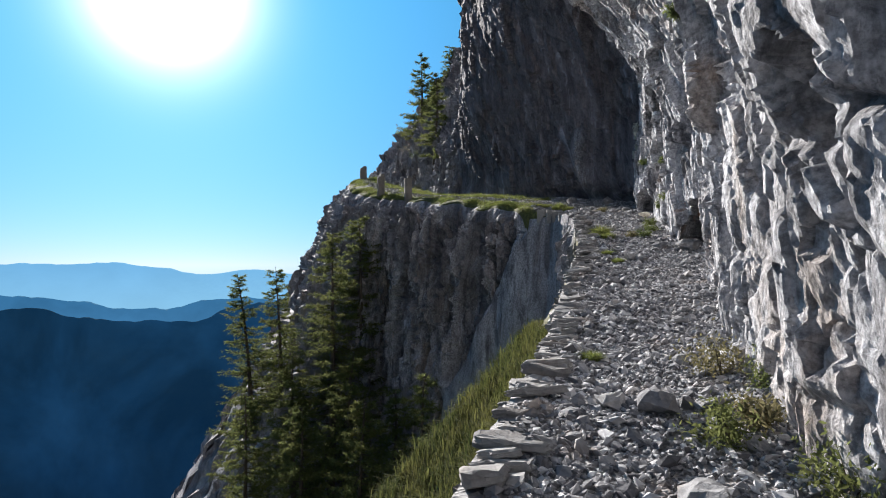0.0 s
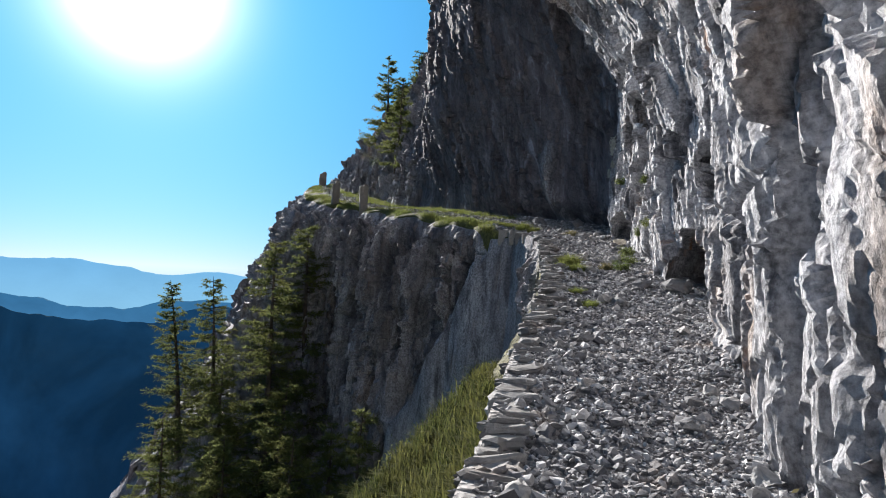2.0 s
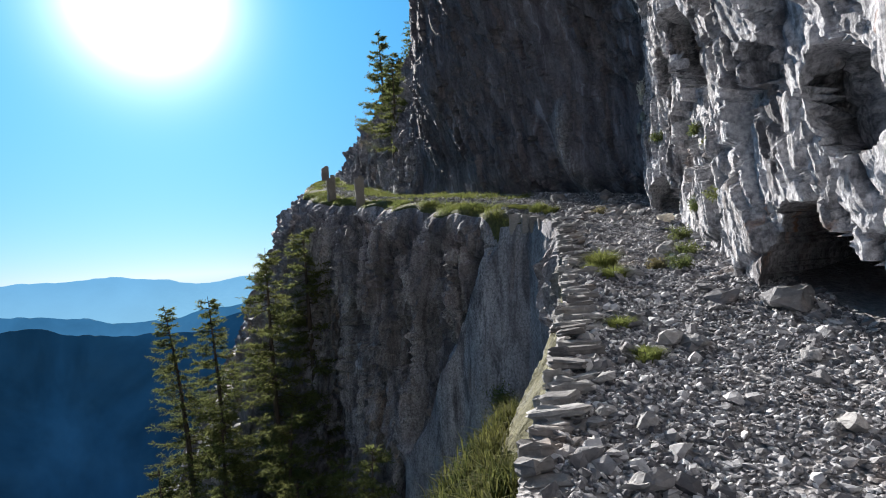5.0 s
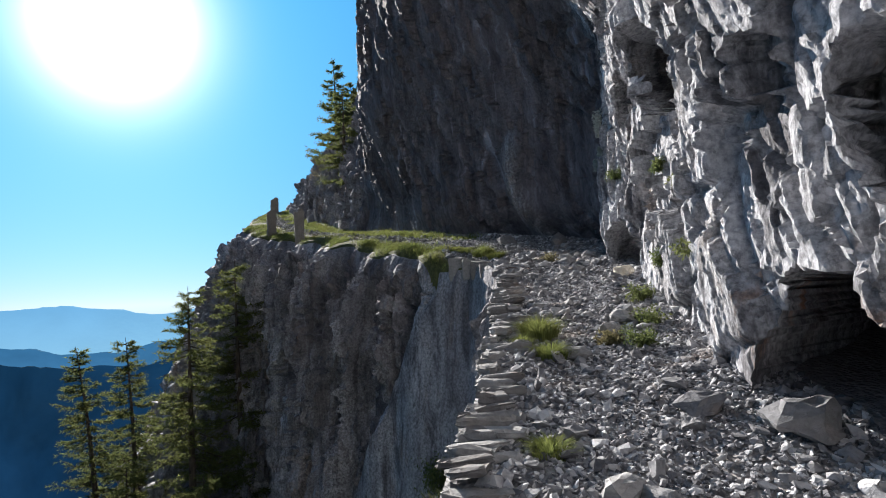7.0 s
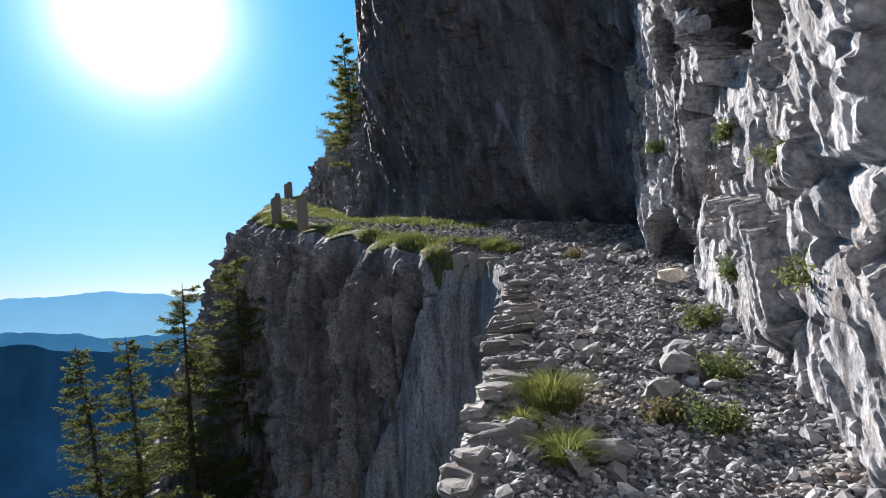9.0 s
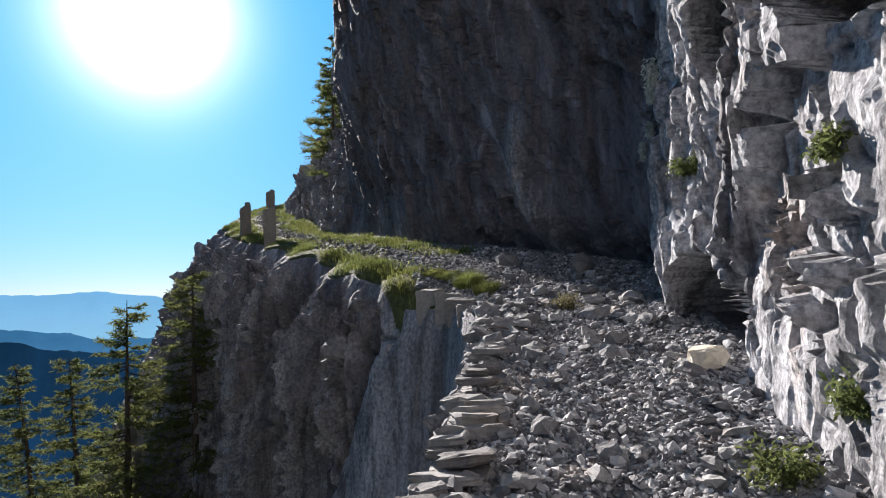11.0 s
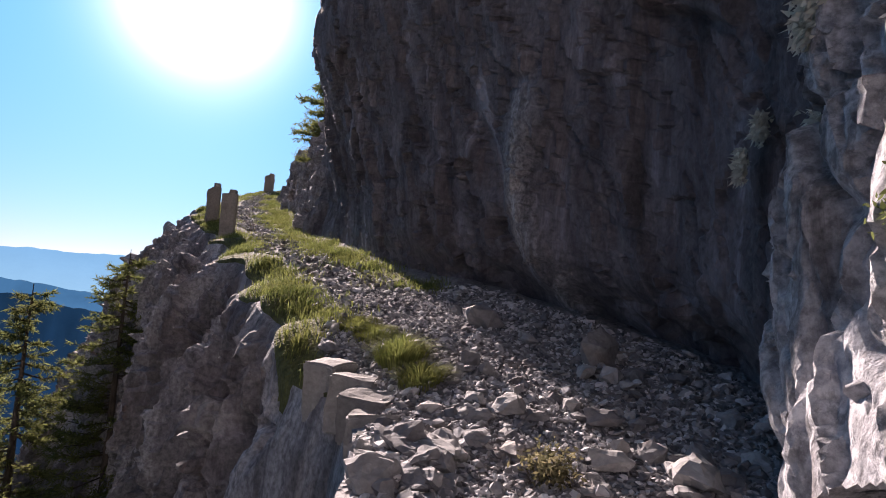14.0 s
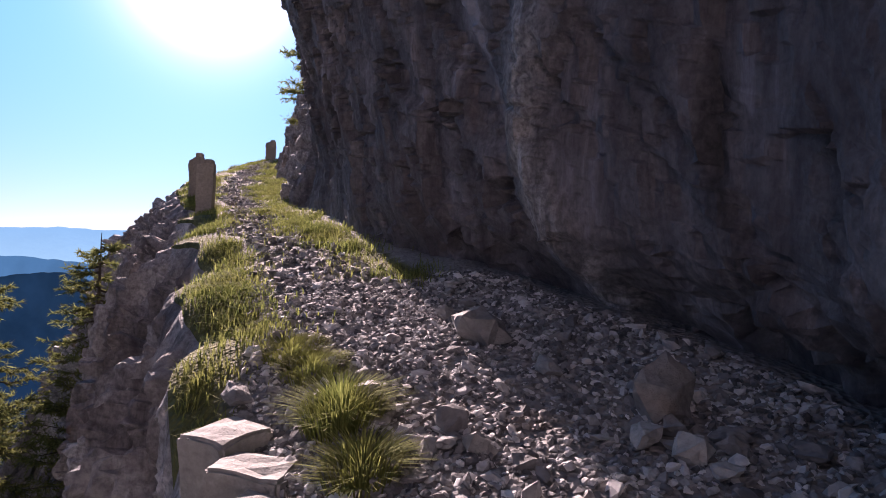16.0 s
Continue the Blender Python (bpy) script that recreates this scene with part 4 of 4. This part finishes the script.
# ---- larches ----
def larch(x, y, z, high, radius, seed, label, lean=(0, 0), bare=0.1, dens=1.0, name="larch_tree"):
    """A larch: tapered trunk, whorls of drooping limbs with twigs, needles in small brushes."""
    rng = np.random.default_rng(seed)
    ob = new(name)
    ob.location = (x, y, z)

    def spine(h):
        f = h / high
        return np.array((lean[0] * f ** 2 + 0.12 * math.sin(3 * f + seed), lean[1] * f ** 2 + 0.1 * math.cos(4 * f + seed), h))

    bm = bmesh.new()
    rings = []
    r0 = high * 0.014 + 0.03
    for i in range(15):
        h = high * i / 14
        r = r0 * (1 - i / 14) ** 0.9 + 0.008
        c = spine(h)
        rings.append([bm.verts.new((c[0] + r * math.cos(k * math.pi / 4), c[1] + r * math.sin(k * math.pi / 4), h - (0.6 if i == 0 else 0))) for k in range(8)])
    for a, b in zip(rings, rings[1:]):
        for k in range(8):
            bm.faces.new((a[k], a[(k + 1) % 8], b[(k + 1) % 8], b[k]))
    bm.faces.new(rings[-1])
    part("trunk", bm, M_BARK, ob)
    quads, tw = [], []
    limbs = int(high * 12)
    for i in range(limbs):
        f = bare + (0.985 - bare) * (i + rng.uniform(0, 1)) / limbs
        c = spine(high * f)
        ln = radius * min(1.0, 1.25 * (1.02 - f)) ** 0.8 * rng.uniform(0.5, 1.15) + 0.15
        a = rng.uniform(0, 2 * math.pi)
        o = np.array((math.cos(a), math.sin(a), 0))
        rise = rng.uniform(-0.3, 0.12) + 0.5 * max(0, f - 0.75)
        mid = c + o * ln * 0.5 + np.array((0, 0, rise * ln * 0.5 - 0.05 * ln))
        end = c + o * ln + np.array((0, 0, rise * ln + 0.12 * ln))
        s = np.array((-o[1], o[0], 0)) * 0.013
        z_ = np.array((0, 0, 0.013))
        for p_, q_, w0, w1 in ((c, mid, 1.8, 1.1), (mid, end, 1.1, 0.4)):
            quads += [p_ - s * w0, p_ + s * w0, q_ + s * w1, q_ - s * w1, p_ - z_ * w0, p_ + z_ * w0, q_ + z_ * w1, q_ - z_ * w1]
        m = int((8 + 20 * ln) * dens)
        for j in range(m):
            g = rng.uniform(0.1, 1.0)
            base = c + (mid - c) * (g * 2) if g < 0.5 else mid + (end - mid) * (g * 2 - 1)
            sd = np.array((-o[1], o[0], 0)) * rng.choice((-1, 1))
            dr = o * rng.uniform(0.3, 1.0) + sd * rng.uniform(0.1, 1.0) + np.array((0, 0, rng.uniform(-0.45, 0.35)))
            tl = rng.uniform(0.14, 0.34) * (0.6 + 0.4 * ln)
            tw.append((base, base + dr / np.linalg.norm(dr) * tl))
    quads = np.array(quads)
    tagged(mesh_ob("branchwork", quads, np.arange(len(quads)).reshape(-1, 4), M_BARK, ob), kind="stuff")
    a0 = np.array([t[0] for t in tw])
    a1 = np.array([t[1] for t in tw])
    per = 10
    t = rng.uniform(0, 1, (len(a0), per, 1))
    roots = (a0[:, None] + (a1 - a0)[:, None] * t).reshape(-1, 3)
    d = np.repeat((a1 - a0) / np.linalg.norm(a1 - a0, axis=1, keepdims=True), per, 0) * 0.8 + rng.normal(0, 0.5, roots.shape)
    d /= np.linalg.norm(d, axis=1, keepdims=True)
    e = np.cross(d, rng.normal(size=d.shape))
    e /= np.linalg.norm(e, axis=1, keepdims=True)
    ln = rng.uniform(0.07, 0.16, (len(roots), 1))
    v = np.stack([roots - e * 0.014, roots + e * 0.014, roots + d * ln], 1).reshape(-1, 3)
    tagged(mesh_ob("crown", v, np.arange(len(v)).reshape(-1, 3), M_NEEDLE, ob), kind="stuff")
    return tagged(ob, label, "tree", "larches on the crags")


larch(-10.0, 33.0, -11.5, 12.5, 2.1, 501, "tall thin larch with a leaning spiky top below the ledge", (-1.2, 0.2), 0.25, 0.8)
larch(-8.5, 32.5, -11, 12.3, 2.0, 502, "tall larch with thin drooping branches below the ledge", (-0.4, 0), 0.2, 0.9)
larch(-5.3, 29.0, -9.5, 12.6, 2.6, 503, "dense dark green larch standing before the buttress", (0.1, 0), 0.1, 0.95)
larch(-4.1, 31.0, -8.5, 12.6, 2.7, 504, "dark larch growing close against the rock face", (0, 0), 0.1, 0.95)
larch(-6.6, 27.5, -10.5, 8.0, 1.9, 505, "bushy green larch on the steep slope", (0, 0), 0.05, 1.2)
larch(-3.9, 25.5, -9.5, 7.2, 1.8, 506, "bushy dark larch at the foot of the buttress", (0.2, 0), 0.05, 1.2)
larch(-8.2, 26.0, -12.5, 8.5, 1.9, 507, "young green larch lower on the slope", (-0.2, 0), 0.05, 1.1)
larch(-1.9, 23.5, -8.5, 5.2, 1.5, 508, "low bushy larch in the shaded gully", (0, 0), 0.02, 1.2)
larch(-1.6, 43.4, 10.0, 6.4, 1.5, 509, "larch rooted on the crag above the path", (0, 0), 0.05, 1.3)
larch(-0.4, 42.0, 9.6, 5.0, 1.3, 510, "green larch on the rocky slope above the path", (0, 0), 0.05, 1.3)
larch(0.6, 43.5, 12.5, 4.6, 0.9, 511, "small thin larch on the skyline crag", (0, 0), 0.2, 0.7)
larch(-0.6, 21.2, -7.0, 4.6, 1.4, 512, "low bushy larch in the shaded gully", (0, 0), 0.02, 1.2)
larch(-2.9, 22.3, -9.0, 5.6, 1.6, 513, "low bushy larch in the shaded gully", (0, 0), 0.02, 1.2)
larch(-5.6, 24.2, -11.5, 7.5, 1.8, 514, "bushy green larch on the steep slope", (0, 0), 0.03, 1.2)

# ---- plants rooted in the cliff ----
def on_cliff(y, z):
    """The place on the cliff's face at that y and height, and its normal."""
    i = int(np.clip(np.searchsorted(ys, y), 0, len(ys) - 1))
    j = int(np.clip(np.searchsorted(hs, z - float(floor_z(y))), 0, len(hs) - 1))
    return P[i, j], N[i, j]


for i, (y, z, r, mt) in enumerate(((12.3, 2.75, 0.17, M_LEAF), (13.1, 3.45, 0.16, M_LEAF), (14.4, 3.85, 0.15, M_LEAF), (16.85, 4.2, 0.17, M_LEAF), (14.0, 2.75, 0.15, M_LEAF), (5.2, 3.6, 0.12, M_LEAF))):
    c, n_ = on_cliff(y, z)
    shrub(c[0] + 0.02 * n_[0], c[1], c[2] - 0.06, r, 450 + i, "small green plant growing from a crack in the cliff", mt, "cliff_plant", "plants rooted in the cliff")
M_PALEGRASS = mat_grass("pale_flowers", (0.55, 0.55, 0.48), (0.62, 0.62, 0.56))


def hanging_clump(y, z, r, long_, seed, label):
    rng = np.random.default_rng(seed)
    c, n_ = on_cliff(y, z)
    n = 420
    root = c + n_ * 0.12 + rng.normal(0, r * 0.5, (n, 3)) * np.array((0.6, 1, 0.6)) - np.array((0, 0, 1)) * long_ * rng.uniform(0, 1, (n, 1))
    d = rng.normal(size=(n, 3)) * 0.6 + np.array((0, 0, -0.8)) + n_ * 0.5
    d /= np.linalg.norm(d, axis=1, keepdims=True)
    e = np.cross(d, rng.normal(size=(n, 3)))
    e /= np.linalg.norm(e, axis=1, keepdims=True)
    s = rng.uniform(0.03, 0.06, (n, 1))
    v = np.stack([root - e * 0.014, root + e * 0.014, root + d * s], 1).reshape(-1, 3)
    tagged(mesh_ob("hanging_plant", v, np.arange(n * 3).reshape(-1, 3), M_PALEGRASS), label, "plant", "pale plants hanging from the overhang", "stuff")


for i, (y, z, r, long_) in enumerate(((17.65, 5.45, 0.10, 0.25), (17.7, 5.2, 0.07, 0.15), (18.3, 4.95, 0.09, 0.3), (18.4, 4.65, 0.07, 0.2), (18.85, 5.1, 0.06, 0.14), (18.95, 4.9, 0.05, 0.18))):
    hanging_clump(y, z, r, long_, 601 + i, "pale dry plant hanging from the overhanging rock" if z > 5.1 else "pale dry plant hanging on the shaded wall")

# a bent iron wire left on the rim
M_RUST = mat_stone("rusty_iron", (0.05, 0.035, 0.03), (0.07, 0.045, 0.035), (0.09, 0.05, 0.035), "object")
cu = bpy.data.curves.new("wire", 'CURVE')
cu.dimensions = '3D'
cu.bevel_depth, cu.bevel_resolution = 0.006, 2
sp = cu.splines.new('NURBS')
sp.points.add(9)
for i in range(10):
    a = i * 0.75
    sp.points[i].co = (3.78 + 0.10 * i * 0.45 - 0.06 * math.sin(a * 2), 17.3 + 0.1 * math.cos(a * 1.7), float(ground_z(3.9, 17.3)) + 0.05 + 0.05 * abs(math.sin(a)), 1)
sp.use_endpoint_u = True
cu.materials.append(M_RUST)
tagged(new("iron_wire", cu), "bent rusty iron wire lying on the path edge", "wire")

# autumn bush on the crag beside the upper larches
M_AUTUMN = mat_grass("autumn_leaf", (0.16, 0.06, 0.03), (0.30, 0.12, 0.05))
for i, (y, z, r, mt) in enumerate(((41.5, 9.6, 0.8, M_AUTUMN), (40.5, 8.6, 0.6, M_DRYLEAF), (38.0, 8.0, 0.5, M_LEAF), (36.5, 7.0, 0.45, M_DRYLEAF))):
    c, n_ = on_cliff(y, z)
    shrub(c[0], c[1], c[2] - 0.1, r, 470 + i, "bush with reddish autumn leaves on the crag" if mt is M_AUTUMN else "low dry bush on the rocky slope above the path", mt, "crag_bush", "bushes on the crag")

# bushes on the steep slope below the wall and in the gully behind it
rng = np.random.default_rng(91)
for i in range(34):
    y = rng.uniform(13.0, 20.5)
    dp = rng.uniform(3.2, 6.5) + (0.0 if y < 16 else 1.0)
    c = B[int(np.searchsorted(yb, y)), int(np.searchsorted(ds, dp))]
    shrub(c[0], c[1], c[2] - 0.08, rng.uniform(0.3, 0.75), 700 + i, "dark green bush on the steep slope below the path", M_LEAF if i % 3 else M_DRYLEAF, "slope_bush", "bushes on the slope below the path", 1800, 0.032)
larch(-0.5, 35.2, 7.4, 4.4, 1.2, 515, "pale green larch standing close against the crag", (0.1, 0), 0.04, 1.3)
